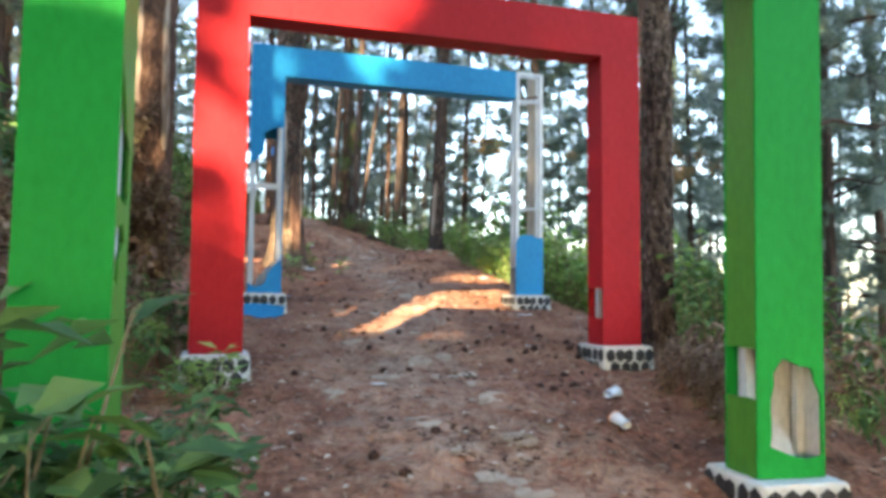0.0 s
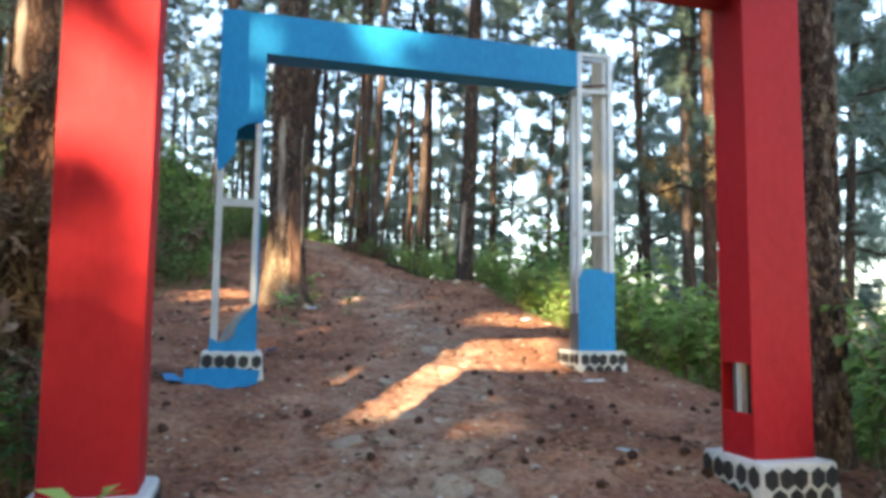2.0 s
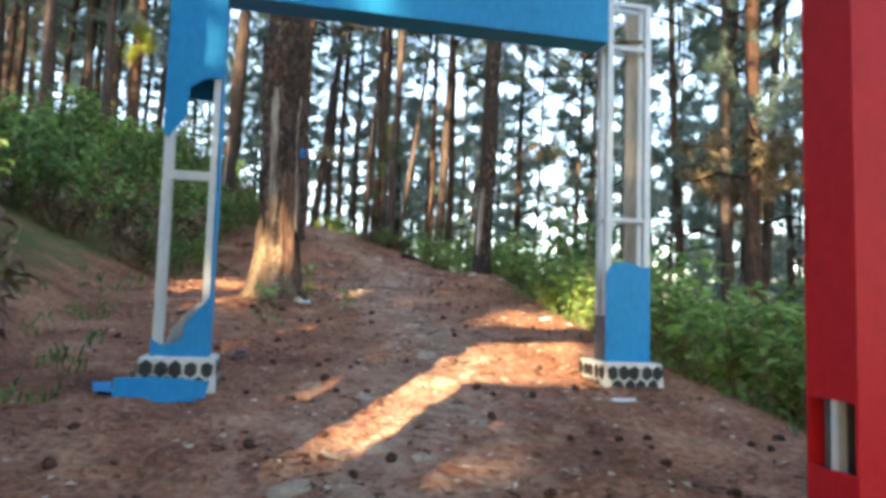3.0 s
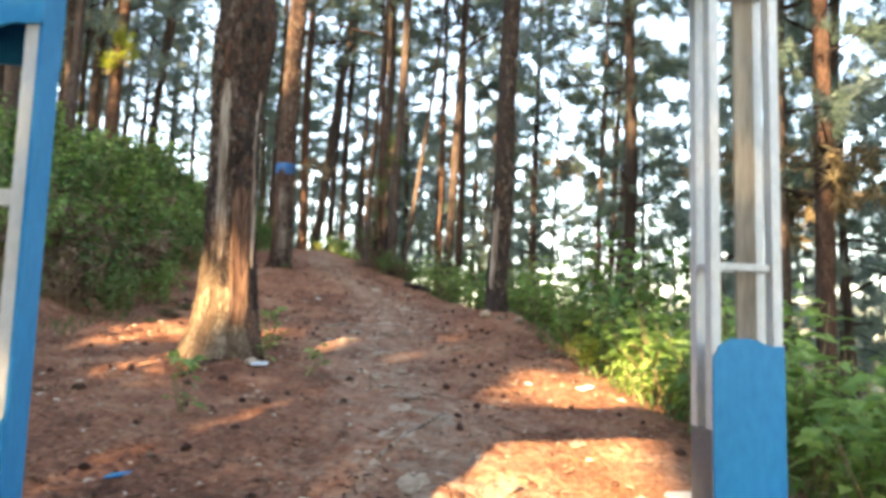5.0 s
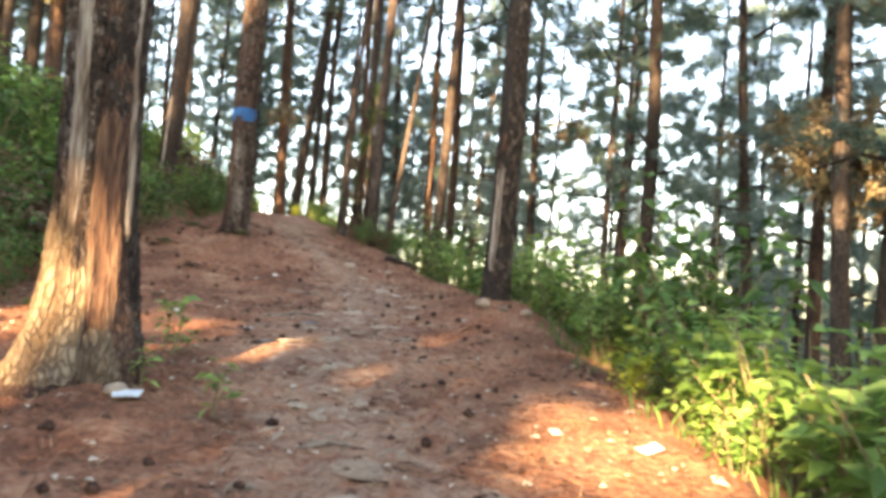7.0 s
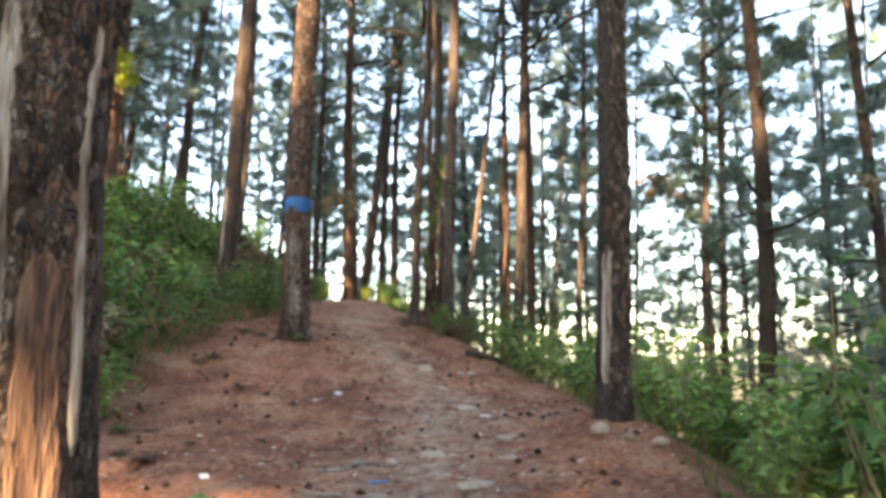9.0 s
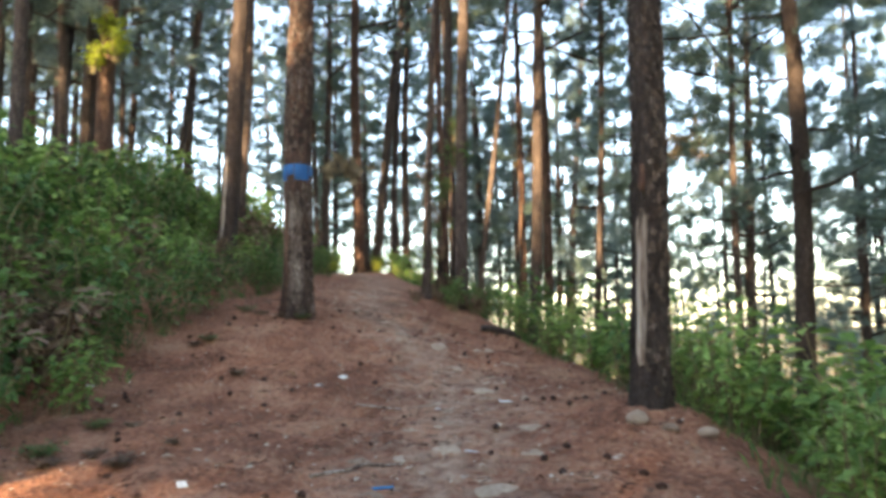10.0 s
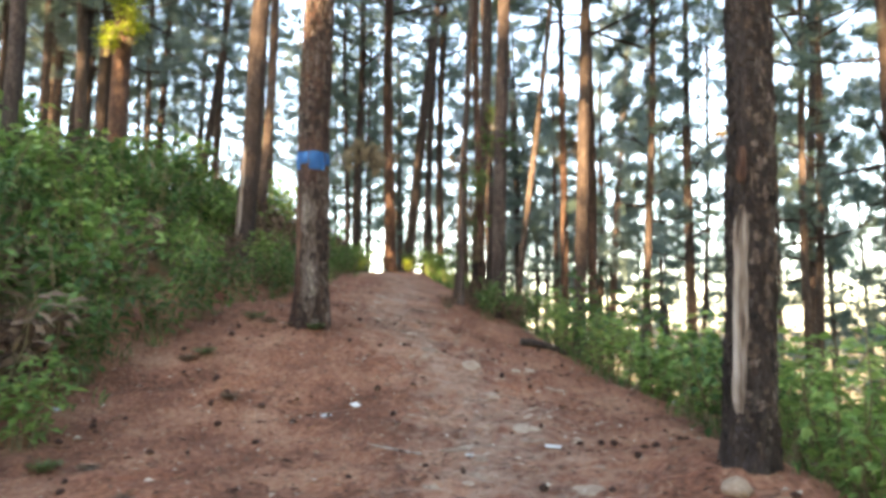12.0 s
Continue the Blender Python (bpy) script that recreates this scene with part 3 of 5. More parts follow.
def strip_on(me, segs, w0, w1, z0, z1, mat, proud=0.013, ragged=3, taper=True):
    """A strip of bared wood that follows the trunk's face between two angles and two heights, with a ragged outline."""
    v = me.vertices
    rings = len(v) // segs
    rows = [k for k in range(rings) if z0 <= v[k * segs].co.z <= z1]
    n = 17
    verts, faces = [], []
    for j, k in enumerate(rows):
        mid = Vector((0, 0, 0))
        for s in range(segs):
            mid += v[k * segs + s].co / segs
        f = j / max(1, len(rows) - 1)
        half = (w1 - w0) / 2
        if taper:
            half *= min(1.0, 0.45 + 4 * f, 0.3 + 5 * (1 - f)) * (1 + 0.35 * noise.noise((j * 0.35, ragged, 1)))
        c = (w0 + w1) / 2 + (4 * noise.noise((j * 0.25, ragged, 7)) if taper else 0)
        for i in range(n):
            at = (c + half * (2 * i / (n - 1) - 1)) / 360 * segs
            s, g = int(math.floor(at)), at - math.floor(at)
            p = v[k * segs + s % segs].co.lerp(v[k * segs + (s + 1) % segs].co, g)
            lift = proud + 0.012 * noise.noise((i * 0.6, j * 0.13, ragged)) + 0.004 * noise.noise((i * 1.3, j * 0.8, ragged))
            if (taper and i in (0, n - 1)) or j in (0, len(rows) - 1):
                lift = -0.008
            verts.append(p + (p - mid).normalized() * lift)
    for j in range(len(rows) - 1):
        for i in range(n - 1):
            faces.append((j * n + i, j * n + i + 1, (j + 1) * n + i + 1, (j + 1) * n + i))
    return mesh_from("scar", verts, faces, mat, True)


def needle_tuft(out, at, way, size, r, count, width):
    for _ in range(count):
        d = (way + 0.95 * Vector((r.gauss(0, 1), r.gauss(0, 1), r.gauss(0, 1))).normalized()).normalized()
        d.z -= 0.12
        tip = at + d * size * r.uniform(0.6, 1.15)
        side = d.cross(Vector((r.gauss(0, 1), r.gauss(0, 1), r.gauss(0, 1)))).normalized() * width * size
        k = len(out[0])
        root = at + Vector((r.gauss(0, 1), r.gauss(0, 1), r.gauss(0, 1))) * size * 0.12
        out[0].extend((root - side, root + side, tip))
        out[1].append((k, k + 1, k + 2))


def crown_meshes(seed, z0, z1, reach, limbs, tufts, size, count=16, width=0.052, mat=M_NEEDLE):
    """Branches of a pine and the needle tufts at their ends, as two meshes round a straight stem."""
    r = rng(seed)
    wood, green = ([], []), ([], [])
    for k in range(limbs):
        f = (k + r.random()) / limbs
        z = z0 + (z1 - z0) * f
        w = k * 2.4 + r.uniform(-0.5, 0.5)
        ln = reach * (1 - 0.65 * f) * r.uniform(0.6, 1.15)
        rise = r.uniform(-0.12, 0.35)
        a = Vector((0, 0, z))
        pts = [a + Vector((math.cos(w), math.sin(w), 0)) * ln * q + Vector((0, 0, ln * (rise * q + 0.16 * q * q))) + Vector((r.gauss(0, 1), r.gauss(0, 1), r.gauss(0, 1))) * 0.07 * ln * q for q in (0, 0.35, 0.7, 1.0)]
        merge(wood, tube(pts, [0.035 * (1.2 - f), 0.025 * (1.2 - f), 0.015, 0.006], 5))
        centres = [(q, Vector((r.gauss(0, 1), r.gauss(0, 1), r.gauss(0, 0.6))) * 0.2 * ln ** 0.7) for q in (r.uniform(0.35, 0.6), r.uniform(0.65, 0.85), 1.0)]
        for _ in range(tufts):
            q, side = centres[r.randrange(3)]
            q = min(1.0, q + r.gauss(0, 0.05))
            i = min(2, int(q * 3))
            p = pts[i].lerp(pts[i + 1], min(1.0, q * 3 - i))
            off = side + Vector((r.gauss(0, 1), r.gauss(0, 1), r.gauss(0, 0.5))) * 0.125 * ln ** 0.7
            needle_tuft(green, p + off, Vector((math.cos(w), math.sin(w), 0.35)), size * r.uniform(0.75, 1.3), r, count, width)
    return mesh_from("branchwork", wood[0], wood[1], M_BARK_DARK), mesh_from("crown", green[0], green[1], mat)


HIGH = [crown_meshes(100 + k, 7.5, 18, 3.0, 28, 15, 0.37, 28, 0.027) for k in range(3)]
# far crowns, three of the four with haze put into the needle colour
LOW = [crown_meshes(200 + k, 3.0, 13.5, 2.9, 32, 17, 0.38, 28, 0.028, mat=M_NEEDLE_HAZE if k else M_NEEDLE) for k in range(4)]
THIN = [crown_meshes(350 + k, 9.0, 18, 2.4, 14, 6, 0.34, 26, 0.028) for k in range(2)]
SPRAYS = [crown_meshes(300 + k, 3.5, 8.5, 1.8, 11, 11, 0.3, 26, 0.028) for k in range(3)]


def pine(x, y, dia, lean=(0.0, 0.0), tall=19.0, near=False, bark=None, crown="high", seed=1, kink=0.0, label="", flare=1.5, knots=()):
    """A pine with its foot on the ground; lean is the way the stem goes sideways for each metre up."""
    root = tagged(new("pine_tree"), label or "tall straight pine with brown flaking bark", "tree", "forest pines")
    root.location = (x, y, height(x, y))
    me = trunk_mesh(dia, tall, lean, seed, bark or M_BARK, near, kink, flare, knots)
    child("trunk", me, root)
    shear = Matrix(((1, 0, lean[0], 0), (0, 1, lean[1], 0), (0, 0, 1, 0), (0, 0, 0, 1)))
    r = rng(seed * 7 + 3)
    kinds = {"high": [HIGH], "low": [LOW], "both": [HIGH, SPRAYS], "thin": [THIN], "none": []}[crown]
    if crown == "high" and y < 21:
        kinds = [THIN]
    for kind in kinds:
        wood, green = kind[r.randrange(len(kind))]
        s = r.uniform(0.85, 1.1)
        m = shear @ Matrix.Rotation(r.uniform(0, 6.28), 4, "Z") @ Matrix.Diagonal((s, s, tall / 19.0 if kind is not LOW else tall / 14.0, 1))
        tagged(child("branchwork", wood, root, m), kind="stuff")
        tagged(child("crown", green, root, m), kind="stuff")
    return root, me


def scar(root, me, segs, w0, w1, z0, z1, mat, label):
    child("scar", strip_on(me, segs, w0, w1, z0, z1, mat), root, label=label)


def bark_plates(root, me, segs, w0, w1, z0, z1, count, mat, seed, size=1.0):
    """Loose plates of bark standing a little off the trunk between two angles and two heights."""
    r = rng(seed)
    v = me.vertices
    rings = len(v) // segs
    zs = [v[k * segs].co.z for k in range(rings)]
    mids = [sum((v[k * segs + s].co for s in range(segs)), Vector()) / segs for k in range(rings)]

    def skin(w, z):
        k = max(0, min(rings - 2, next((i for i in range(rings - 1) if zs[i + 1] > z), rings - 2)))
        f = (z - zs[k]) / (zs[k + 1] - zs[k])
        at = (w % 360) / 360 * segs
        s, g = int(at), at - int(at)
        row = [v[(k + d) * segs + s % segs].co.lerp(v[(k + d) * segs + (s + 1) % segs].co, g) for d in (0, 1)]
        p = row[0].lerp(row[1], f)
        return p, (p - mids[k].lerp(mids[k + 1], f)).normalized()

    verts, faces = [], []
    for _ in range(count):
        w, z = r.uniform(w0, w1), r.uniform(z0, z1)
        p, out = skin(w, z)
        side = Vector((0, 0, 1)).cross(out).normalized()
        up = (Vector((0, 0, 1)) + side * r.uniform(-0.25, 0.25) + out * r.uniform(-0.06, 0.16)).normalized()
        a, b = r.uniform(0.011, 0.026) * size, r.uniform(0.02, 0.06) * size
        lift = r.uniform(0.003, 0.011)
        k = len(verts)
        for high, grow in ((-0.008, 1.1), (lift, 0.9)):
            for x, y in ((-0.9, -0.6), (0.1, -1.0), (1.0, -0.5), (0.8, 0.7), (-0.2, 1.0), (-1.0, 0.5)):
                verts.append(p + side * (x * a * grow * r.uniform(0.8, 1.15)) + up * (y * b * grow * r.uniform(0.85, 1.1)) + out * (high + r.uniform(-0.002, 0.002)))
        faces.append(tuple(k + 6 + i for i in range(6)))
        faces.extend((k + i, k + (i + 1) % 6, k + 6 + (i + 1) % 6, k + 6 + i) for i in range(6))
    tagged(child("loose_bark", mesh_from("loose_bark", verts, faces, mat), root), kind="stuff")


# the great pine beside the blue arch
t, me = pine(-0.40, 10.92, 0.40, (-0.01, 0.0), near=True, bark=M_BARK_RED, seed=11, flare=1.75, knots=((222, 0.0, 0.105, 46, 0.34), (262, 0.0, 0.09, 36, 0.28), (236, 0.3, 0.03, 8, 0.5), (252, 0.2, -0.03, 5, 0.4), (330, 0.0, 0.05, 25, 0.25), (345, 2.85, 0.11, 50, 0.5), (292, 1.72, 0.03, 24, 0.2), (292, 1.7, -0.06, 9, 0.07), (300, 2.05, 0.025, 16, 0.12), (225, 2.6, 0.04, 30, 0.5)), label="thick pine beside the path, bark cut open by resin tapping")
scar(t, me, 48, 245, 270, 0.62, 2.3, M_SCAR, "pale bared strip of wood")
scar(t, me, 48, 249, 267, 2.2, 2.6, M_SCAR_RED, "reddish bared wood")
scar(t, me, 48, 282, 326, 0.12, 1.35, M_SCAR_RED, "reddish bared wood")
scar(t, me, 48, 332, 344, 0.6, 2.2, M_SCAR, "grey bared strip of wood")
for w0, w1, top in ((165, 200, 0.62), (192, 226, 0.85), (218, 247, 0.68), (240, 266, 0.95), (258, 286, 0.6), (285, 318, 0.28)):
    child("foot_bark", strip_on(me, 48, w0, w1, -0.12, top, M_FOOT, 0.01 + 0.004 * (w0 % 3), w0), t, label="pale cream flaking bark at the foot")
bark_plates(t, me, 48, 180, 245, 0.75, 5.0, 700, M_PLATE, 1)
bark_plates(t, me, 48, 268, 284, 0.5, 5.0, 260, M_PLATE, 2)
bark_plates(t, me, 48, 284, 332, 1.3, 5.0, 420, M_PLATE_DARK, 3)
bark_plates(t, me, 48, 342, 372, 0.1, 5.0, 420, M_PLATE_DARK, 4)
bark_plates(t, me, 48, 244, 270, 2.6, 5.0, 220, M_PLATE, 5)
# the pine with the blue band
t, me = pine(-1.16, 17.65, 0.35, (0.0, 0.0), near=True, seed=12, flare=1.35, bark=M_BARK_RED, label="pine with a blue painted band and bared wood at its foot")
for k, (w0, w1) in enumerate(((170, 232), (234, 268), (272, 330), (334, 400), (404, 526))):
    child("painted_band", strip_on(me, 48, w0, w1, 1.6 + 0.01 * (k % 2), 1.9, M_TAPE, 0.008, taper=False), t, label="blue painted band")
scar(t, me, 48, 222, 246, 0.2, 1.5, M_SCAR_RED, "reddish bared wood")
scar(t, me, 48, 250, 302, 0.05, 1.5, M_FLAKE, "grey-brown bared wood")
bark_plates(t, me, 48, 170, 375, 2.0, 5.5, 1000, M_PLATE, 6)
bark_plates(t, me, 48, 246, 306, 0.0, 1.45, 240, M_PLATE, 7, 1.3)
bark_plates(t, me, 48, 306, 375, 0.0, 1.55, 260, M_PLATE, 8)
# the pine at the right edge
t, me = pine(2.25, 14.42, 0.26, (0.035, 0.0), near=True, seed=13, bark=M_BARK_DARK, flare=1.45, label="dark pine at the path's edge with a pale tapping scar")
scar(t, me, 48, 216, 250, 0.2, 1.45, M_SCAR, "pale bared strip of wood")
scar(t, me, 48, 222, 246, 1.45, 1.75, M_SCAR_RED, "reddish bared wood")
bark_plates(t, me, 48, 252, 372, 0.05, 5.0, 500, M_PLATE_DARK, 9, 0.9)
bark_plates(t, me, 48, 252, 372, 0.05, 5.0, 600, M_PLATE, 12, 0.9)
bark_plates(t, me, 48, 170, 214, 0.05, 5.0, 420, M_PLATE_DARK, 10, 0.9)
# beside the red arch
t, me = pine(2.97, 5.75, 0.25, (-0.03, 0.0), near=True, seed=14, bark=M_FLAKE, label="grey-barked pine close behind a red archway post")
bark_plates(t, me, 48, 170, 340, 0.05, 4.5, 900, M_PLATE, 11)
t, me = pine(-1.14, 6.0, 0.34, (0.02, 0.0), near=True, seed=15, bark=M_BARK_RED, kink=0.03, flare=1.9, label="gnarled red-barked pine behind a red archway post")
scar(t, me, 48, 226, 250, 1.3, 3.6, M_SCAR, "pale bared strip of wood")
scar(t, me, 48, 306, 324, 1.4, 3.7, M_SCAR, "pale bared strip of wood")
t, me = pine(-3.55, 21.6, 0.33, (0.05, 0.01), near=True, seed=18, label="pine on the overgrown bank with a pale tapping scar")
scar(t, me, 48, 235, 262, 0.2, 1.9, M_SCAR, "pale bared strip of wood")
pine(-3.95, 23.4, 0.2, (0.03, 0.0), seed=19)
# ahead, where the path goes over the rise
pine(-2.6, 30.0, 0.34, (-0.015, 0.0), seed=20, bark=M_BARK_RED)
pine(-2.5, 32.0, 0.34, (0.11, 0.0), seed=21)
pine(-2.15, 34.1, 0.26, (0.03, 0.0), seed=22)
pine(-1.45, 32.2, 0.26, (0.01, 0.0), seed=23, bark=M_BARK_DARK)
pine(-5.2, 35.5, 0.21, (-0.02, 0.0), seed=24, crown="both")
pine(-4.4, 33.7, 0.3, (0.0, 0.0), seed=25, crown="both")
pine(-6.2, 43.5, 0.22, (0.0, 0.0), seed=26, crown="both")
pine(0.35, 21.3, 0.18, (0.02, 0.0), seed=27, kink=0.04)
pine(0.56, 21.9, 0.14, (-0.02, 0.0), seed=28)
pine(0.74, 20.3, 0.2, (0.01, 0.0), near=True, seed=29, label="slender pine at the head of a clump beside the path")
pine(0.16, 20.8, 0.1, (0.025, 0.0), tall=14, seed=130, label="thin young pine in a clump beside the path")
pine(0.48, 20.9, 0.11, (-0.015, 0.0), tall=15, seed=131, bark=M_BARK_RED, label="thin young pine in a clump beside the path")
pine(0.02, 21.5, 0.09, (0.06, 0.0), tall=13, seed=132, label="thin young pine in a clump beside the path")
pine(0.9, 25.3, 0.14, (0.11, 0.0), seed=30)
pine(2.08, 27.3, 0.19, (0.0, 0.0), seed=31, bark=M_BARK_RED)
pine(2.1, 24.3, 0.27, (0.04, 0.0), seed=32)
pine(2.66, 26.2, 0.23, (-0.01, 0.0), seed=33, bark=M_BARK_RED)
pine(3.86, 27.1, 0.19, (0.04, 0.0), seed=34, crown="both")
pine(7.0, 34.6, 0.18, (0.04, 0.0), seed=35, crown="both")
# down the slope
pine(6.4, 24.3, 0.17, (0.01, 0.0), seed=36, crown="both")
pine(6.85, 25.2, 0.18, (0.04, 0.0), seed=37, crown="both")
pine(5.75, 19.9, 0.30, (0.005, 0.0), seed=38, kink=0.06, bark=M_BARK_DARK, crown="both")
pine(8.2, 20.4, 0.23, (-0.05, 0.0), seed=39, crown="both")
pine(8.6, 19.0, 0.26, (0.01, 0.0), seed=40, crown="both", bark=M_BARK_RED)
pine(7.35, 16.3, 0.27, (-0.02, 0.0), seed=41, crown="both")
pine(6.5, 13.85, 0.26, (-0.01, 0.0), seed=42, bark=M_BARK_RED, crown="both")
pine(8.15, 16.95, 0.23, (0.05, -0.02), seed=43, crown="both")
pine(5.95, 8.55, 0.3, (-0.01, 0.0), seed=44, bark=M_BARK_RED, crown="both")
pine(7.9, 10.85, 0.23, (0.01, 0.0), seed=45, bark=M_BARK_RED, crown="both")
pine(8.25, 13.05, 0.18, (0.07, 0.0), seed=46, crown="both")
# up the bank
pine(-6.28, 22.3, 0.36, (0.02, 0.0), seed=47, bark=M_BARK_RED, label="reddish pine wound with a bright yellow-green climber")
pine(-10.2, 25.7, 0.21, (-0.02, 0.0), seed=48, crown="both")
pine(-8.6, 24.35, 0.27, (0.06, 0.02), seed=49, bark=M_BARK_DARK, crown="both")
pine(-8.4, 30.2, 0.23, (0.09, 0.03), seed=50, crown="both")
pine(-8.9, 32.2, 0.27, (0.04, 0.0), seed=51, crown="both")
pine(-11.2, 26.1, 0.22, (0.0, 0.0), seed=52, crown="both")
pine(-5.4, 18.5, 0.2, (-0.03, 0.0), seed=53)


def forest(count, seed, xr, yr, clear, crown, talls):
    """More pines, further off, kept clear of the path and of each other."""
    r = rng(seed)
    put = []
    tries = 0
    while len(put) < count and tries < 4000:
        tries += 1
        x, y = r.uniform(*xr), r.uniform(*yr)
        if not clear(x, y) or any((x - a) ** 2 + (y - b) ** 2 < 3.0 for a, b in put):
            continue
        put.append((x, y))
        bark = (M_BARK, M_BARK, M_BARK_DARK)[r.randrange(3)]
        pine(x, y, r.uniform(0.17, 0.3), (r.gauss(0, 0.025), r.gauss(0, 0.02)), r.uniform(*talls), seed=seed * 100 + len(put), bark=bark, crown=crown)


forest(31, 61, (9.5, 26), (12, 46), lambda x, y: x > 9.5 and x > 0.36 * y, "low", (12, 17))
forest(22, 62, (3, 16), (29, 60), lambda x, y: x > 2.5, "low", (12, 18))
forest(20, 63, (-14, 2), (38, 66), lambda x, y: y > 37, "both", (15, 20))
forest(24, 64, (-30, -6.5), (12, 44), lambda x, y: x < -6.5 - 0.12 * abs(y - 20) and x < -0.25 * y - 2, "both", (14, 19))
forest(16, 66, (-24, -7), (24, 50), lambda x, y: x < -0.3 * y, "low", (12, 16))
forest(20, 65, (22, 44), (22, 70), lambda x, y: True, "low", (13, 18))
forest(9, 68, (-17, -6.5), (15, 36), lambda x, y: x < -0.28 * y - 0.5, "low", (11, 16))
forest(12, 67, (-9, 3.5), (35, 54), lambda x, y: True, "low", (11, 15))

# ---- shrubs ----


def leaf(out, at, way, up, ln, wd):
    side = way.cross(up)
    if side.length < 1e-3:
        side = way.orthogonal()
    side.normalize()
    nrm = side.cross(way).normalized()
    k = len(out[0])
    out[0].extend((at, at + way * ln * 0.45 + side * wd + nrm * wd * 0.25, at + way * ln * 0.5 - nrm * wd * 0.15, at + way * ln * 0.45 - side * wd + nrm * wd * 0.25, at + way * ln - nrm * ln * 0.18))
    out[1].extend(((k, k + 2, k + 1), (k, k + 3, k + 2), (k + 1, k + 2, k + 4), (k + 2, k + 3, k + 4)))


def shrub_meshes(seed, tall, wide, stems, leaves, ln, wd, mat, droop=0.25):
    r = rng(seed)
    wood, green = ([], []), ([], [])
    for s in range(stems):
        w, out = r.uniform(0, 6.28), wide * math.sqrt(r.random())
        top = tall * r.uniform(0.55, 1.05)
        a = Vector((math.cos(w) * out * 0.3, math.sin(w) * out * 0.3, -0.05))
        b = Vector((math.cos(w) * out, math.sin(w) * out, top))
        m = a.lerp(b, 0.55) + Vector((r.gauss(0, 0.05), r.gauss(0, 0.05), top * 0.12))
        merge(wood, tube([a, m, b], [0.008, 0.006, 0.003], 4))
        for k in range(leaves):
            q = r.uniform(0.15, 1.0) ** 0.8
            p = a.lerp(m, q / 0.55) if q < 0.55 else m.lerp(b, (q - 0.55) / 0.45)
            v = r.uniform(0, 6.28)
            d = Vector((math.cos(v), math.sin(v), r.uniform(-droop * 2, 0.6))).normalized()
            p = p + d * r.uniform(0, 0.09)
            leaf(green, p, d, Vector((r.gauss(0, 0.4), r.gauss(0, 0.4), 1)), ln * r.uniform(0.6, 1.25), wd * r.uniform(0.7, 1.2))
    return mesh_from("stemwork", wood[0], wood[1], M_STEM), mesh_from("foliage", green[0], green[1], mat)


BRIGHT = [shrub_meshes(400 + k, 1.05, 0.44, 13, 15, 0.145, 0.038, M_LEAF) for k in range(4)]
BROAD = [shrub_meshes(420 + k, 0.75, 0.36, 11, 15, 0.14, 0.04, M_LEAF) for k in range(3)]
DARK = [shrub_meshes(440 + k, 1.15, 0.62, 18, 17, 0.155, 0.038, M_LEAF_DARK, 0.4) for k in range(4)]
BANK = [shrub_meshes(450 + k, 1.15, 0.62, 17, 17, 0.175, 0.042, M_LEAF, 0.4) for k in range(3)]
DRY = [shrub_meshes(460 + k, 0.8, 0.5, 18, 18, 0.14, 0.028, M_LEAF_DRY, 0.6) for k in range(3)]
LIME = [shrub_meshes(480 + k, 0.75, 0.45, 14, 20, 0.13, 0.04, M_LEAF_LIME) for k in range(2)]
WEED = [shrub_meshes(500 + k, 0.75, 0.4, 10, 10, 0.17, 0.045, M_LEAF_DARK) for k in range(3)]
SEEDLING = [shrub_meshes(490 + k, 0.42, 0.12, 3, 9, 0.14, 0.028, M_LEAF) for k in range(3)]


FAR = ([], [], [])
FAR_MATS = [M_STEM, M_LEAF, M_LEAF_DARK, M_LEAF_DRY, M_LEAF_LIME]


def shrub(kind, x, y, size, r, label, z=0.0, name="shrub", group="undergrowth shrubs"):
    if name == "shrub" and (y > 19.5 or abs(x) > 4.2):
        m = Matrix.Translation((x, y, height(x, y))) @ Matrix.Rotation(r.uniform(0, 6.28), 4, "Z") @ Matrix.Diagonal((size, size, size * r.uniform(0.85, 1.2), 1))
        for me in kind[r.randrange(len(kind))]:
            k = len(FAR[0])
            FAR[0].extend(m @ v.co for v in me.vertices)
            FAR[1].extend(tuple(i + k for i in f.vertices) for f in me.polygons)
            FAR[2].extend([FAR_MATS.index(me.materials[0])] * len(me.polygons))
        return None
    root = tagged(new(name), label, "shrub", group)
    root.matrix_basis = Matrix.Translation((x, y, height(x, y) + z)) @ Matrix.Rotation(r.uniform(0, 6.28), 4, "Z") @ Matrix.Diagonal((size, size, size * r.uniform(0.85, 1.2), 1))
    wood, green = kind[r.randrange(len(kind))]
    tagged(child("stemwork", wood, root), kind="stuff")
    tagged(child("foliage", green, root), kind="stuff")
    return root


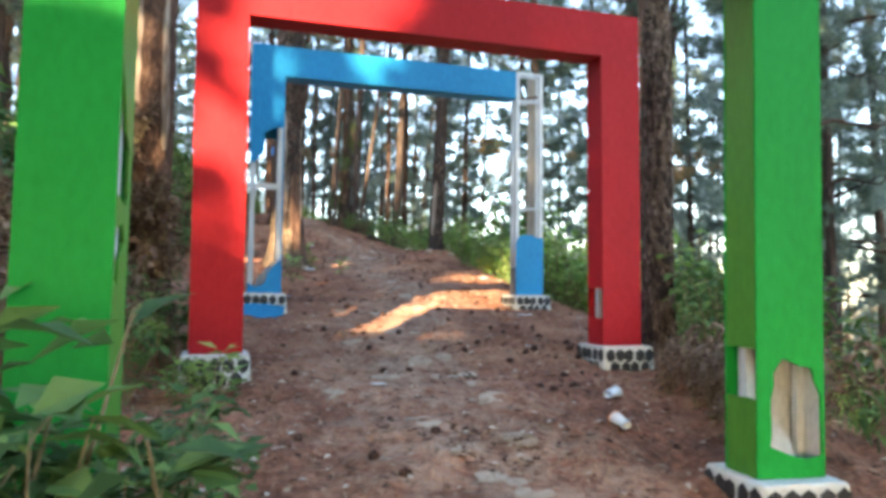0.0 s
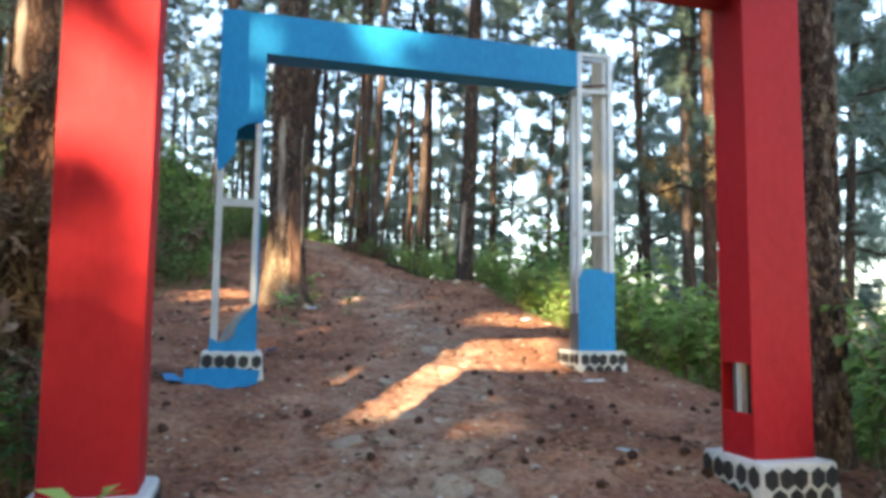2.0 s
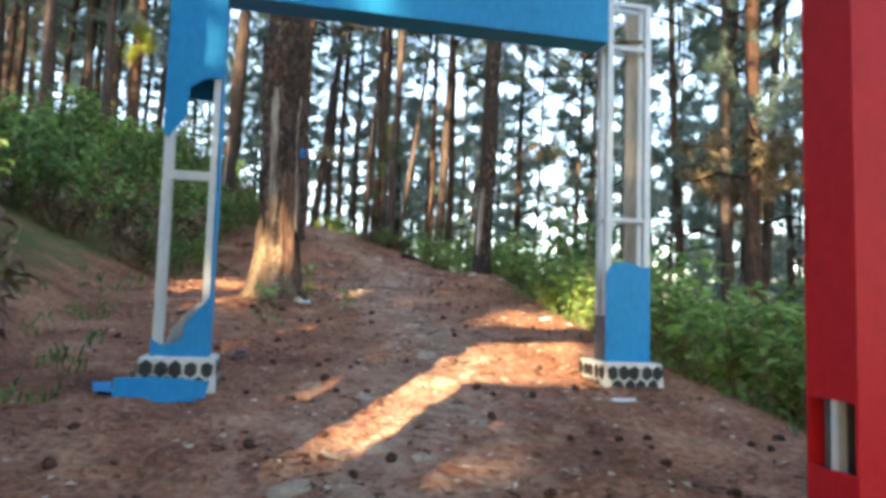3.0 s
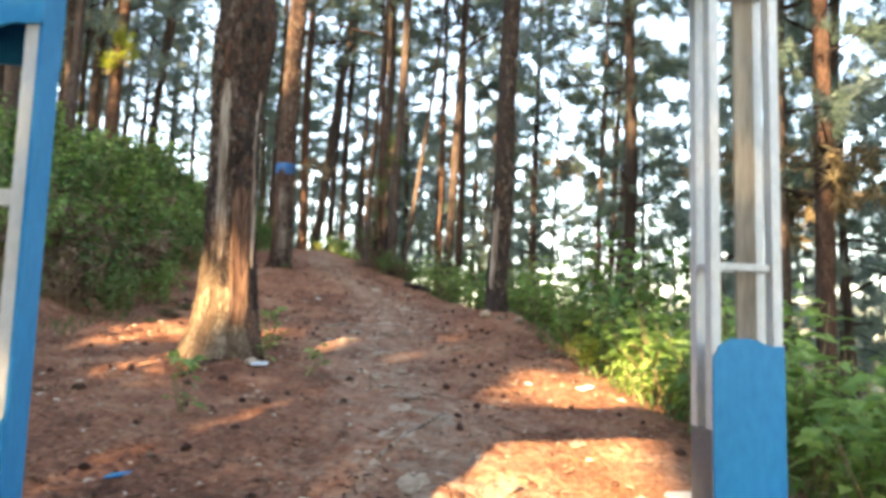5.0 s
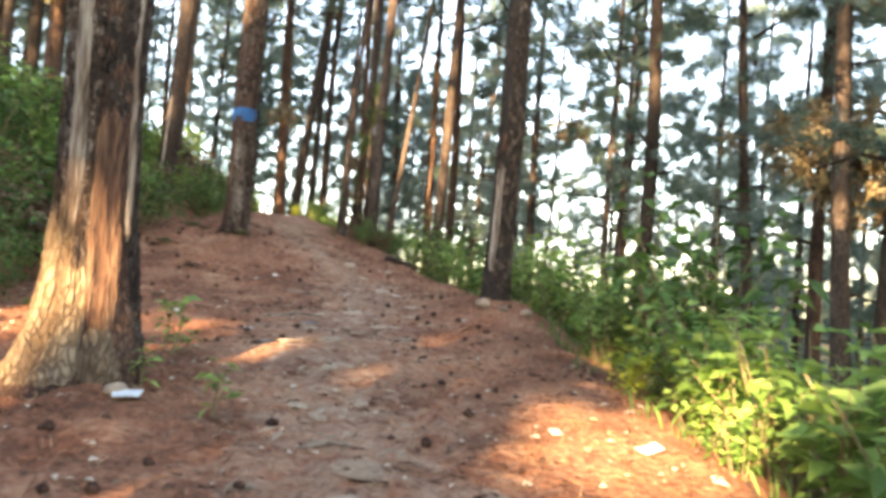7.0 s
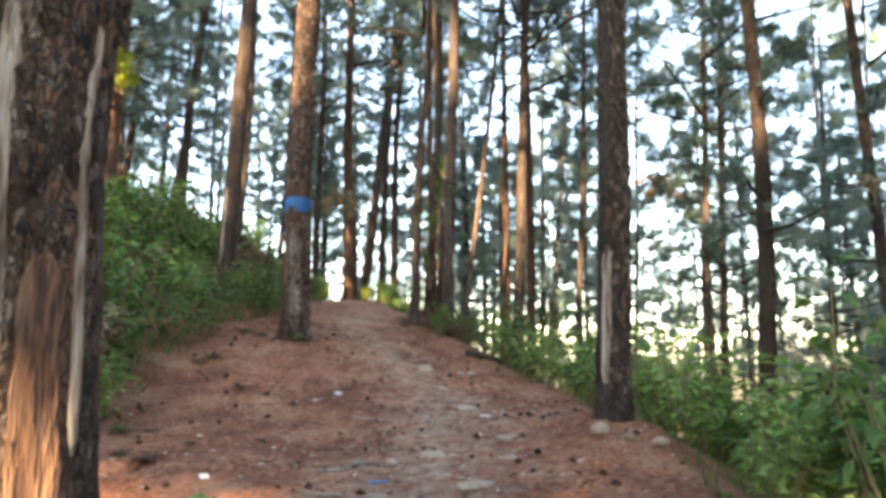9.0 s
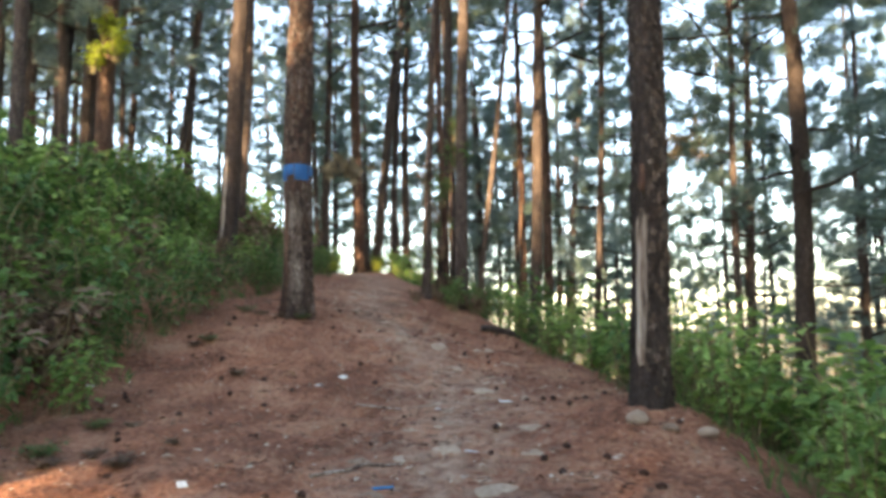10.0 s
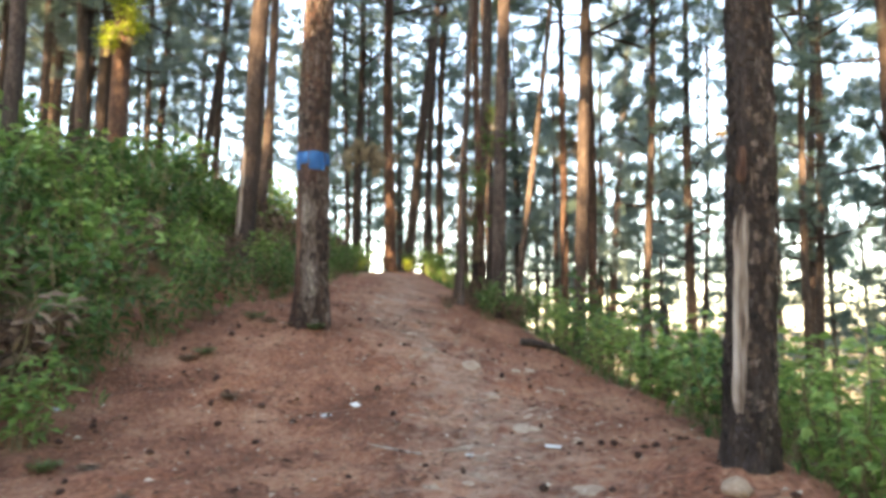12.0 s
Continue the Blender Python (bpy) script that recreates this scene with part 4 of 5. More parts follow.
def rows_of_shrubs():
    r = rng(77)
    # the right edge, bright green
    y = 5.9
    while y < 30:
        for band in range(4):
            x = lerp_table(y, RIGHT) + 0.32 + band * 0.5 + r.uniform(0, 0.35)
            yy = y + r.uniform(-0.3, 0.3)
            if yy < 7.2 and band == 0:
                continue
            kind = BRIGHT if r.random() < 0.55 else (BROAD if r.random() < 0.85 else DARK)
            if yy > 20 and band == 0:
                continue
            shrub(kind, x, yy, r.uniform(0.75, 1.2) * (0.75 if band == 0 else (1.05 if band == 1 else 0.75)) * (1 - 0.45 * smooth(18, 22, yy)), r, "leafy bright green shrub on the path's falling edge")
        y += 0.62 if y < 18 else 1.1
    for k in range(34):
        x, yy = r.uniform(4.6, 9.5), r.uniform(5, 24)
        shrub(DARK, x, yy, r.uniform(0.7, 1.15), r, "dark green shrub down the slope")
    # the left bank
    y = 13.4
    while y < 31:
        for band in range(7):
            x = lerp_table(y, LEFT) + 0.5 - band * 0.6 - r.uniform(0, 0.4)
            yy = y + r.uniform(-0.35, 0.35)
            p = r.random()
            kind = DRY if p < (0.62 if band in (1, 2) else 0.14) else (DARK if p < 0.74 else BANK)
            word = {id(DRY): "withered brown brush on the bank", id(DARK): "dark green shrub on the bank", id(BANK): "green fern-like shrub on the bank"}[id(kind)]
            shrub(kind, x, yy, r.uniform(0.75, 1.2) * (0.6 if band == 0 or (abs(x + 3.0) < 0.7 and 17 < yy < 22) else 1.0), r, word)
        y += 0.75 if y < 22 else 1.2
    # beside and behind the archways, left
    for k in range(46):
        yy = r.uniform(3.4, 12.5)
        x = lerp_table(yy, LEFT) - r.uniform(0.5, 5.0)
        kind = DRY if r.random() < 0.35 else DARK
        shrub(kind, x, yy, r.uniform(0.8, 1.3), r, "withered brown brush among the pines" if kind is DRY else "dark green shrub among the pines")
    for x, yy, s in ((-1.75, 5.0, 1.0), (-1.5, 6.6, 1.0), (-2.0, 5.8, 1.1), (-1.35, 5.3, 0.95), (-1.0, 5.35, 0.8), (-1.6, 7.2, 1.0), (-1.9, 5.3, 1.0), (-2.2, 6.4, 1.1), (-1.75, 6.2, 1.0), (-2.3, 5.1, 1.0), (-0.75, 5.2, 0.5), (-1.15, 5.0, 0.7), (-0.85, 4.4, 0.6), (-1.3, 5.5, 0.8), (-1.5, 4.2, 0.9), (-1.7, 5.9, 0.9)):
        shrub(DRY if s > 0.65 else DARK, x, yy, s, r, "scrubby undergrowth at the foot of a pine")
    for x, yy, s in ((2.95, 9.2, 1.0), (3.05, 8.6, 1.05), (3.15, 9.9, 1.15), (3.0, 10.6, 0.9), (3.3, 8.0, 1.1), (3.2, 11.4, 1.0)):
        shrub(BROAD, x, yy, s, r, "broad-leaved bright green weed on the path's edge")
    for x, yy, s in ((-0.52, 4.42, 0.36), (-0.4, 4.45, 0.28), (2.82, 10.2, 0.42), (2.9, 10.8, 0.5), (2.75, 11.5, 0.4)):
        shrub(LIME if x > 0 and s < 0.41 else BROAD, x, yy, s, r, "small leafy green weed on the path's edge")
    for k in range(16):
        yy = r.uniform(12.8, 18)
        x = lerp_table(yy, LEFT) + r.uniform(0.6, 1.9)
        w = shrub(DRY if k % 3 else DARK, x, yy, r.uniform(0.13, 0.23), r, "small low weed spread on the bare soil", name="weed", group="small weeds")
        w.scale = (w.scale[0] * 1.3, w.scale[1] * 1.3, w.scale[2] * 0.4)
    # in front of the green archway
    for x, yy, s in ((-0.5, 2.08, 1.25), (-0.42, 2.15, 0.8), (-0.2, 2.3, 0.7), (-0.62, 2.0, 1.0), (-0.12, 2.6, 0.6), (-0.85, 2.3, 1.1), (-0.3, 2.45, 0.7), (-0.05, 2.95, 0.5), (-0.2, 3.4, 0.5)):
        shrub(WEED, x, yy, s, r, "dark green leafy weed in front of a green archway post")
    for x, yy, s in ((-0.28, 4.52, 0.75), (0.35, 10.5, 0.6), (-0.2, 9.2, 0.75), (-0.05, 10.7, 0.5), (-0.2, 11.65, 0.8), (-0.16, 11.7, 0.6)):
        shrub(SEEDLING, x, yy, s, r, "thin seedling with few narrow leaves", name="seedling", group="seedlings")
    for x, yy, s in ((2.5, 4.2, 0.42), (2.66, 4.5, 0.5), (2.55, 3.8, 0.48), (2.78, 4.1, 0.6), (2.62, 3.5, 0.45), (2.8, 4.75, 0.5), (2.45, 4.55, 0.32), (2.46, 3.95, 0.36), (2.4, 3.6, 0.3), (2.62, 4.0, 0.5), (2.85, 4.6, 0.5), (3.1, 4.1, 0.6), (2.75, 3.6, 0.45), (3.4, 3.6, 0.8)):
        shrub(DRY, x, yy, s, r, "withered brown brush beside the archway")
    for x, yy, s in ((3.7, 5.7, 0.85), (4.3, 4.8, 0.9), (4.4, 6.4, 1.0), (3.9, 7.2, 0.85), (5.0, 7.6, 0.95), (2.85, 2.6, 0.5), (3.05, 5.0, 0.5), (3.35, 4.9, 0.8), (3.5, 5.5, 1.0)):
        shrub(DARK, x, yy, s, r, "dense dark green bush beside the archway")
    for x, yy, z in ((-6.05, 21.9, 3.2), (-5.9, 21.9, 2.8), (-6.3, 21.8, 2.4)):
        shrub(LIME, x, yy, 0.75, r, "bright yellow-green climber on a pine trunk", z, "climber", "climbers")
    for x, yy, z, s in ((-0.97, 5.72, 0.75, 0.5), (-0.9, 5.75, 0.5, 0.45), (-1.05, 5.68, 1.0, 0.42), (-1.25, 5.7, 0.7, 0.6), (-1.15, 5.65, 0.3, 0.6), (-1.35, 5.75, 1.1, 0.5), (-1.2, 5.7, 1.5, 0.4)):
        shrub(DRY, x, yy, s, r, "withered brown climber hanging on a pine trunk", z, "climber", "withered climbers")
    for k in range(22):
        yy = r.uniform(26, 34)
        shrub(BANK if k % 3 else DARK, lerp_table(yy, MIDDLE) - r.uniform(0.8, 2.4), yy, r.uniform(0.5, 0.9), r, "green shrub where the path goes over the rise")
    for k in range(20):
        yy = r.uniform(19.6, 22.4)
        shrub(DRY if k % 2 else DARK, 0.45 + r.gauss(0, 0.28), yy, r.uniform(0.28, 0.5), r, "low withered brush round a clump of pines")
    for k in range(12):
        shrub(DARK if k % 3 else BANK, r.uniform(-2.0, -0.4), r.uniform(30, 33), r.uniform(0.5, 0.95), r, "green shrub where the path goes over the rise")
    for k in range(10):
        shrub(DRY if k % 2 else DARK, r.uniform(0.1, 0.75), r.uniform(20.4, 21.4), r.uniform(0.3, 0.5), r, "tangled climber hanging on a clump of pines", 0.4 + 0.3 * k, "climber", "climbers on the clump")
    for x, yy in ((-1.9, 28.5), (-2.9, 27.8), (-3.4, 29)):
        shrub(LIME, x, yy, 0.48, r, "sunlit yellow-green shrub at the top of the path")


rows_of_shrubs()
far_mesh = mesh_from("undergrowth", FAR[0], FAR[1], FAR_MATS)
far_mesh.polygons.foreach_set("material_index", FAR[2])
tagged(new("undergrowth", far_mesh), "dense green and withered undergrowth further off among the pines", "undergrowth", kind="stuff")


def dry_spray(x, y, z, size, seed):
    """A hanging spray of dead yellow needles."""
    r = rng(seed)
    out = ([], [])
    wood = ([], [])
    for k in range(26):
        p = Vector((r.gauss(0, 0.3), r.gauss(0, 0.2), r.gauss(0, 0.18))) * size
        merge(wood, tube([Vector((0, 0, 0.1)), p], [0.008, 0.004], 4))
        needle_tuft(out, p, Vector((0, 0, -0.3)), 0.24 * size, r, 24, 0.075)
    root = tagged(new("dead_branch"), "dead pine branch with yellow-brown needles caught among trunks", "branch", "dead branches")
    root.location = (x, y, z)
    tagged(child("twigwork", mesh_from("twigwork", wood[0], wood[1], M_BARK_DARK), root), kind="stuff")
    tagged(child("needle_spray", mesh_from("needle_spray", out[0], out[1], M_NEEDLE_DRY), root), kind="stuff")


dry_spray(-0.62, 17.6, 4.9, 0.5, 1)
dry_spray(7.0, 17.0, 4.9, 1.6, 2)
dry_spray(7.9, 16.9, 4.6, 1.7, 3)
dry_spray(6.6, 13.9, 4.4, 1.3, 4)
dry_spray(5.5, 24.5, 6.8, 1.0, 5)
dry_spray(2.3, 27.6, 7.4, 0.9, 6)

# ---- unseen wood added behind the camera, whose leaves break up the low sun ----
ACROSS = Vector((math.cos(radians(SUN_AZ)), -math.sin(radians(SUN_AZ)), 0))
ABOVE = ACROSS.cross(RAY).normalized()
if ABOVE.z < 0:
    ABOVE = -ABOVE
# places that the sun reaches through holes left in those leaves: centre, half width across, half height
GAPS = [((0.64, 12.2, 1.99), 0.1, 0.24), ((-0.85, 10.3, 1.78), 0.4, 0.1), ((1.72, 8.2, 1.5), 0.55, 0.95), ((2.15, 10.3, 1.8), 0.36, 0.32), ((0.42, 7.3, 1.38), 0.12, 0.3),
        ((-0.6, 10.75, 2.15), 0.36, 0.36), ((-0.42, 4.8, 2.42), 0.36, 0.22), ((-0.38, 4.8, 3.02), 0.24, 0.05), ((-0.6, 2.78, 2.8), 0.3, 0.3), ((0.1, 4.8, 3.5), 0.6, 0.16),
        ((-1.7, 12.2, 2.14), 0.9, 0.3), ((0.15, 11.9, 1.95), 0.3, 0.1), ((-0.45, 12.7, 2.1), 0.6, 0.08),
        ((5.75, 19.9, 6.6), 0.4, 0.4), ((2.6, 26.2, 5.8), 0.6, 1.8), ((2.1, 27.3, 5.2), 0.4, 0.8), ((-2.6, 30, 5.8), 0.5, 1.2),
        ((0.3, 21.2, 5.8), 0.4, 1.2), ((-6.2, 22.3, 8.4), 0.6, 1.5), ((7.3, 16.3, 5.6), 0.4, 0.8), ((8.6, 19, 6), 0.4, 0.7), ((5.95, 8.55, 4.3), 0.4, 0.8),
        ((6.5, 13.9, 5.0), 0.4, 0.9), ((6.4, 24.3, 6.2), 0.4, 0.5), ((3.9, 27.1, 5.0), 0.3, 0.5), ((-1.14, 6.0, 3.5), 0.2, 1.0), ((-2.5, 32, 7.2), 0.5, 0.9), ((7.9, 16.9, 4.6), 1.0, 0.5),
        ((-3.5, 21.6, 8.5), 0.4, 0.8), ((-1.9, 29.5, 4.3), 1.2, 0.12), ((2.95, 10.6, 1.9), 0.4, 0.32), ((2.75, 12.0, 2.1), 0.3, 0.3)]
SHAFTS = [(Vector(c).dot(ACROSS), Vector(c).dot(ABOVE), a, b) for c, a, b in GAPS]


def broad_leaf(out, at, way, up, ln, wd):
    side = way.cross(up).normalized()
    k = len(out[0])
    out[0].extend((at, at + way * ln * 0.45 + side * wd, at + way * ln * 0.45 - side * wd, at + way * ln))
    out[1].extend(((k, k + 2, k + 1), (k + 1, k + 2, k + 3)))


def unseen_wood():
    r = rng(5)
    for k in range(3, 15):
        x0, x1 = -38 + k * 3.0, -38 + (k + 1) * 3.0
        out = ([], [])
        for _ in range(7300):
            p = Vector((r.uniform(x0 - 0.6, x1 + 0.6), r.uniform(-17, -11), 0))
            p.z = height(p.x, p.y) + 5.0 + (17.5 * r.random() ** 1.08 if r.random() < 0.87 else r.uniform(17.5, 27))
            # leaves inside a shaft are left out, so sun falls on the chosen places
            u, v = p.dot(ACROSS), p.dot(ABOVE)
            if any(((u - a) / (b + 0.1)) ** 2 + ((v - c) / (d + 0.08)) ** 2 < 1 for a, c, b, d in SHAFTS):
                continue
            w = r.uniform(0, 6.28)
            broad_leaf(out, p, Vector((math.cos(w), math.sin(w), r.uniform(-0.5, 0.5))).normalized(), Vector((r.gauss(0, 1), r.gauss(0, 1), r.gauss(0, 1))), 0.5, 0.19)
        xm = (x0 + x1) / 2
        z = height(xm, -14)
        # added only as a sun blocker, out of the camera's view
        root = tagged(new("sun_blocker_tree"), "unseen leafy tree added behind the camera to block the low sun", "tree", "trees at the wood's edge")
        root.location = (xm, -14, z)
        stem = tube([(0, 0, -0.3), (0.1, 0, 2), (0.0, 0.1, 16)], [0.16, 0.13, 0.08], 8)
        child("trunk", mesh_from("trunk", stem[0], stem[1], M_BARK, True), root)
        tagged(child("crown", mesh_from("crown", [q - Vector((xm, -14, z)) for q in out[0]], out[1], M_LEAF), root), kind="stuff")


unseen_wood()

# ---- litter on the ground ----


def ground_slope(x, y):
    n = Vector((height(x - 0.06, y) - height(x + 0.06, y), height(x, y - 0.06) - height(x, y + 0.06), 0.12)).normalized()
    return n.to_track_quat("Z", "Y").to_matrix().to_4x4()


def cone_mesh(seed):
    r = rng(seed)
    verts, faces = [], []
    rows, segs = 6, 8
    for k in range(rows + 1):
        f = k / rows
        rad = 0.024 * math.sin(math.pi * (0.08 + 0.87 * f)) ** 0.7 * (1 + 0.35 * (k % 2))
        for s in range(segs):
            w = 2 * math.pi * (s + 0.5 * (k % 2)) / segs
            verts.append((0.075 * (f - 0.5), rad * math.cos(w) * r.uniform(0.85, 1.2), 0.018 + rad * math.sin(w) * r.uniform(0.85, 1.2)))
    for k in range(rows):
        for s in range(segs):
            s2 = (s + 1) % segs
            faces.append((k * segs + s, k * segs + s2, (k + 1) * segs + s2, (k + 1) * segs + s))
    faces += [tuple(range(segs)), tuple(rows * segs + s for s in range(segs))[::-1]]
    return mesh_from("pine_cone", verts, faces, M_CONE)


def cones():
    r = rng(21)
    kinds = [cone_mesh(k) for k in range(3)]
    n = 0
    while n < 290:
        y = 2.2 + 16.5 * r.random()
        lo, hi = lerp_table(y, LEFT) + 0.6, lerp_table(y, RIGHT) - 0.1
        x = r.uniform(max(lo, -2.2), hi)
        mid = lerp_table(y, MIDDLE)
        if abs(x - mid) < 0.35 and r.random() < 0.6:
            continue
        ob = tagged(new("pine_cone", kinds[n % 3]), "small dark fallen pine cone", "pine cone", "fallen pine cones")
        s = r.uniform(0.45, 0.85)
        ob.matrix_basis = Matrix.Translation((x, y, height(x, y) - 0.004)) @ ground_slope(x, y) @ Matrix.Rotation(r.uniform(0, 6.28), 4, "Z") @ Matrix.Diagonal((s, s, s, 1))
        n += 1


cones()


def needle_litter():
    r = rng(22)
    out = ([], [])
    for _ in range(26000):
        y = 1.2 + 19 * r.random() ** 1.15
        x = r.uniform(max(-3.2, lerp_table(y, LEFT) - 0.4), lerp_table(y, RIGHT) + 0.4)
        w, ln = r.uniform(0, 6.28), r.uniform(0.05, 0.13)
        d = Vector((math.cos(w), math.sin(w), 0))
        s = Vector((-d.y, d.x, 0)) * r.uniform(0.0018, 0.004)
        a, b = Vector((x, y, 0)), Vector((x, y, 0)) + d * ln
        a.z, b.z = height(a.x, a.y) + 0.006, height(b.x, b.y) + r.uniform(0.006, 0.016)
        k = len(out[0])
        out[0].extend((a - s, a + s, b))
        out[1].append((k, k + 1, k + 2))
    # straw in the sunny patches at the edge
    for cx, cy, n in ((2.2, 8.4, 1500), (2.2, 10.4, 1200), (-0.5, 10.55, 500), (2.5, 12.2, 700)):
        for _ in range(n):
            x, y = r.gauss(cx, 0.4), r.gauss(cy, 0.45)
            w = r.uniform(0, 6.28)
            h = height(x, y)
            d = Vector((math.cos(w), math.sin(w), r.uniform(0.0, 0.5))).normalized() * r.uniform(0.05, 0.14)
            s = Vector((-d.y, d.x, 0)).normalized() * 0.003
            a = Vector((x, y, h + 0.002))
            k = len(out[0])
            out[0].extend((a - s, a + s, a + d))
            out[1].append((k, k + 1, k + 2))
    tagged(new("needle_litter", mesh_from("needle_litter", out[0], out[1], M_LITTER)), "thin layer of brown fallen pine needles", "litter", kind="stuff")


needle_litter()


def leaf_flecks():
    """Small pale dead leaves and chips strewn on the soil."""
    r = rng(29)
    out = ([], [])
    for _ in range(4600):
        y = 1.5 + 20 * r.random() ** 1.1
        x = r.uniform(max(-3, lerp_table(y, LEFT) - 0.2), lerp_table(y, RIGHT) + 0.2)
        w = r.uniform(0, 6.28)
        leaf(out, Vector((x, y, height(x, y) + 0.008)), Vector((math.cos(w), math.sin(w), r.uniform(-0.05, 0.35))).normalized(), Vector((r.gauss(0, 0.3), r.gauss(0, 0.3), 1)), r.uniform(0.025, 0.075), r.uniform(0.008, 0.02))
    tagged(new("leaf_litter", mesh_from("leaf_litter", out[0], out[1], M_FLECK)), "small pale dead leaves strewn over the soil", "litter", kind="stuff")


leaf_flecks()


def debris():
    """Bits of bark and twig, lying in loose drifts."""
    r = rng(37)
    out = ([], [])
    for _ in range(260):
        cy = 2 + 17 * r.random()
        cx = r.uniform(max(-2.6, lerp_table(cy, LEFT)), lerp_table(cy, RIGHT))
        for _b in range(r.randrange(6, 22)):
            x, y = r.gauss(cx, 0.16), r.gauss(cy, 0.1)
            w, ln = r.uniform(0, 6.28), r.uniform(0.015, 0.07)
            p = Vector((x, y, height(x, y) + 0.004))
            d = Vector((math.cos(w), math.sin(w), r.uniform(-0.05, 0.25))) * ln
            merge(out, tube([p, p + d], [r.uniform(0.002, 0.007), 0.0015], 4))
    tagged(new("bark_debris", mesh_from("bark_debris", out[0], out[1], M_CONE)), "drifts of dark bark crumbs and twigs on the soil", "litter", kind="stuff")


debris()


def grass():
    r = rng(23)
    out = ([], [])
    for _ in range(260):
        y = r.uniform(3.2, 26)
        edge = r.random()
        if edge < 0.6:
            x = lerp_table(y, RIGHT) + abs(r.gauss(0.15, 0.35))
        else:
            x = lerp_table(y, LEFT) + r.gauss(0.1, 0.3)
        for _b in range(9):
            px, py = x + r.gauss(0, 0.05), y + r.gauss(0, 0.05)
            z = height(px, py) - 0.01
            w, ln = r.uniform(0, 6.28), r.uniform(0.06, 0.17)
            side = Vector((math.cos(w), math.sin(w), 0))
            bend = Vector((-side.y, side.x, 0)) * ln * r.uniform(0.1, 0.6)
            k = len(out[0])
            a = Vector((px, py, z))
            out[0].extend((a - side * 0.004, a + side * 0.004, a + bend * 0.4 + Vector((0, 0, ln * 0.6)) + side * 0.003, a + bend + Vector((0, 0, ln * 0.9))))
            out[1].extend(((k, k + 1, k + 2), (k, k + 2, k + 3)))
    tagged(new("grass", mesh_from("grass", out[0], out[1], M_LEAF_DARK)), "thin grass along the edges of the path", "grass", kind="stuff")


grass()


def scrap(x, y, w, d, mat, seed, label, name="paper_scrap", category="litter", lift=0.004, tilt=0.0):
    """A crumpled thin piece lying on the ground."""
    r = rng(seed)
    bm = plate(torn([(-w / 2, -d / 2), (w / 2, -d / 2 * 0.8), (w / 2 * 0.9, d / 2), (-w / 2 * 0.8, d / 2)], seed, 0.12 * min(w, d)), 0.003)
    bm.transform(Matrix.Rotation(-math.pi / 2, 4, "X"))
    for v in bm.verts:
        v.co.z += 0.12 * min(w, d) * noise.noise((v.co.x * 14, v.co.y * 14, seed)) + 0.05 * min(w, d)
    ob = part(name, bm, mat)
    ob.matrix_basis = Matrix.Translation((x, y, height(x, y) + lift)) @ ground_slope(x, y) @ Matrix.Rotation(r.uniform(0, 6.28), 4, "Z") @ Matrix.Rotation(tilt, 4, "X")
    return tagged(ob, label, category, "scattered litter")



def fallen_board():
    bm = plate(torn([(-0.24, 0.0), (0.23, 0.02), (0.25, 0.13), (0.02, 0.145), (-0.24, 0.14)], 31, 0.006), 0.014)
    ob = part("fallen_board", bm, M_BLUE)
    ob.matrix_basis = pose(-0.375, 7.06, height(-0.375, 7.06) - 0.01, -14, 0, 9)
    tagged(ob, "strip of blue painted board leaning on a footing", "board", "scattered litter")


fallen_board()
scrap(2.26, 7.36, 0.17, 0.12, M_PAPER, 1, "white board scrap in front of a footing")
scrap(-0.22, 8.33, 0.14, 0.09, M_BLUE, 2, "chip of blue painted board on the soil", "board_chip")
scrap(-0.72, 7.2, 0.26, 0.1, M_BLUE, 3, "splinter of blue painted board beside a footing", "board_chip", lift=0.02)
scrap(1.88, 5.7, 0.1, 0.07, M_PLASTIC, 4, "crumpled white plastic scrap", "plastic_scrap")
scrap(2.42, 10.3, 0.14, 0.08, M_PLASTIC, 5, "crumpled translucent plastic bag at the path's edge", "plastic_bag", lift=0.02)
scrap(2.05, 10.65, 0.09, 0.06, M_PAPER, 6, "white paper scrap on the path")
scrap(0.72, 14.95, 0.1, 0.06, M_PAPER, 7, "white paper scrap on the path")
scrap(1.24, 15.1, 0.11, 0.08, M_PAPER, 8, "white paper scrap on the path")
scrap(-0.42, 15.6, 0.12, 0.07, M_PAPER, 9, "white paper scrap on the path")
scrap(-0.25, 15.85, 0.08, 0.07, M_PAPER, 10, "white paper scrap on the path")
scrap(0.5, 13.2, 0.13, 0.05, M_BLUE, 11, "chip of blue painted board on the path", "board_chip")
scrap(0.05, 12.75, 0.12, 0.09, M_PAPER, 12, "pale wrapper on the path")
scrap(-0.6, 13.1, 0.08, 0.06, M_PAPER, 13, "white paper scrap on the path")
scrap(0.98, 13.9, 0.1, 0.08, M_PLASTIC, 14, "crumpled clear wrapper on the path", "plastic_scrap")
scrap(-2.5, 15.5, 0.16, 0.05, M_PAPER, 15, "pale dead leaf under the bank", "dead_leaf")
scrap(0.62, 4.6, 0.1, 0.07, M_PAPER, 16, "pale dead leaf on the soil", "dead_leaf")
scrap(-0.05, 10.55, 0.14, 0.09, M_PLASTIC, 17, "grey plastic scrap at the foot of a pine", "plastic_scrap", lift=0.02)


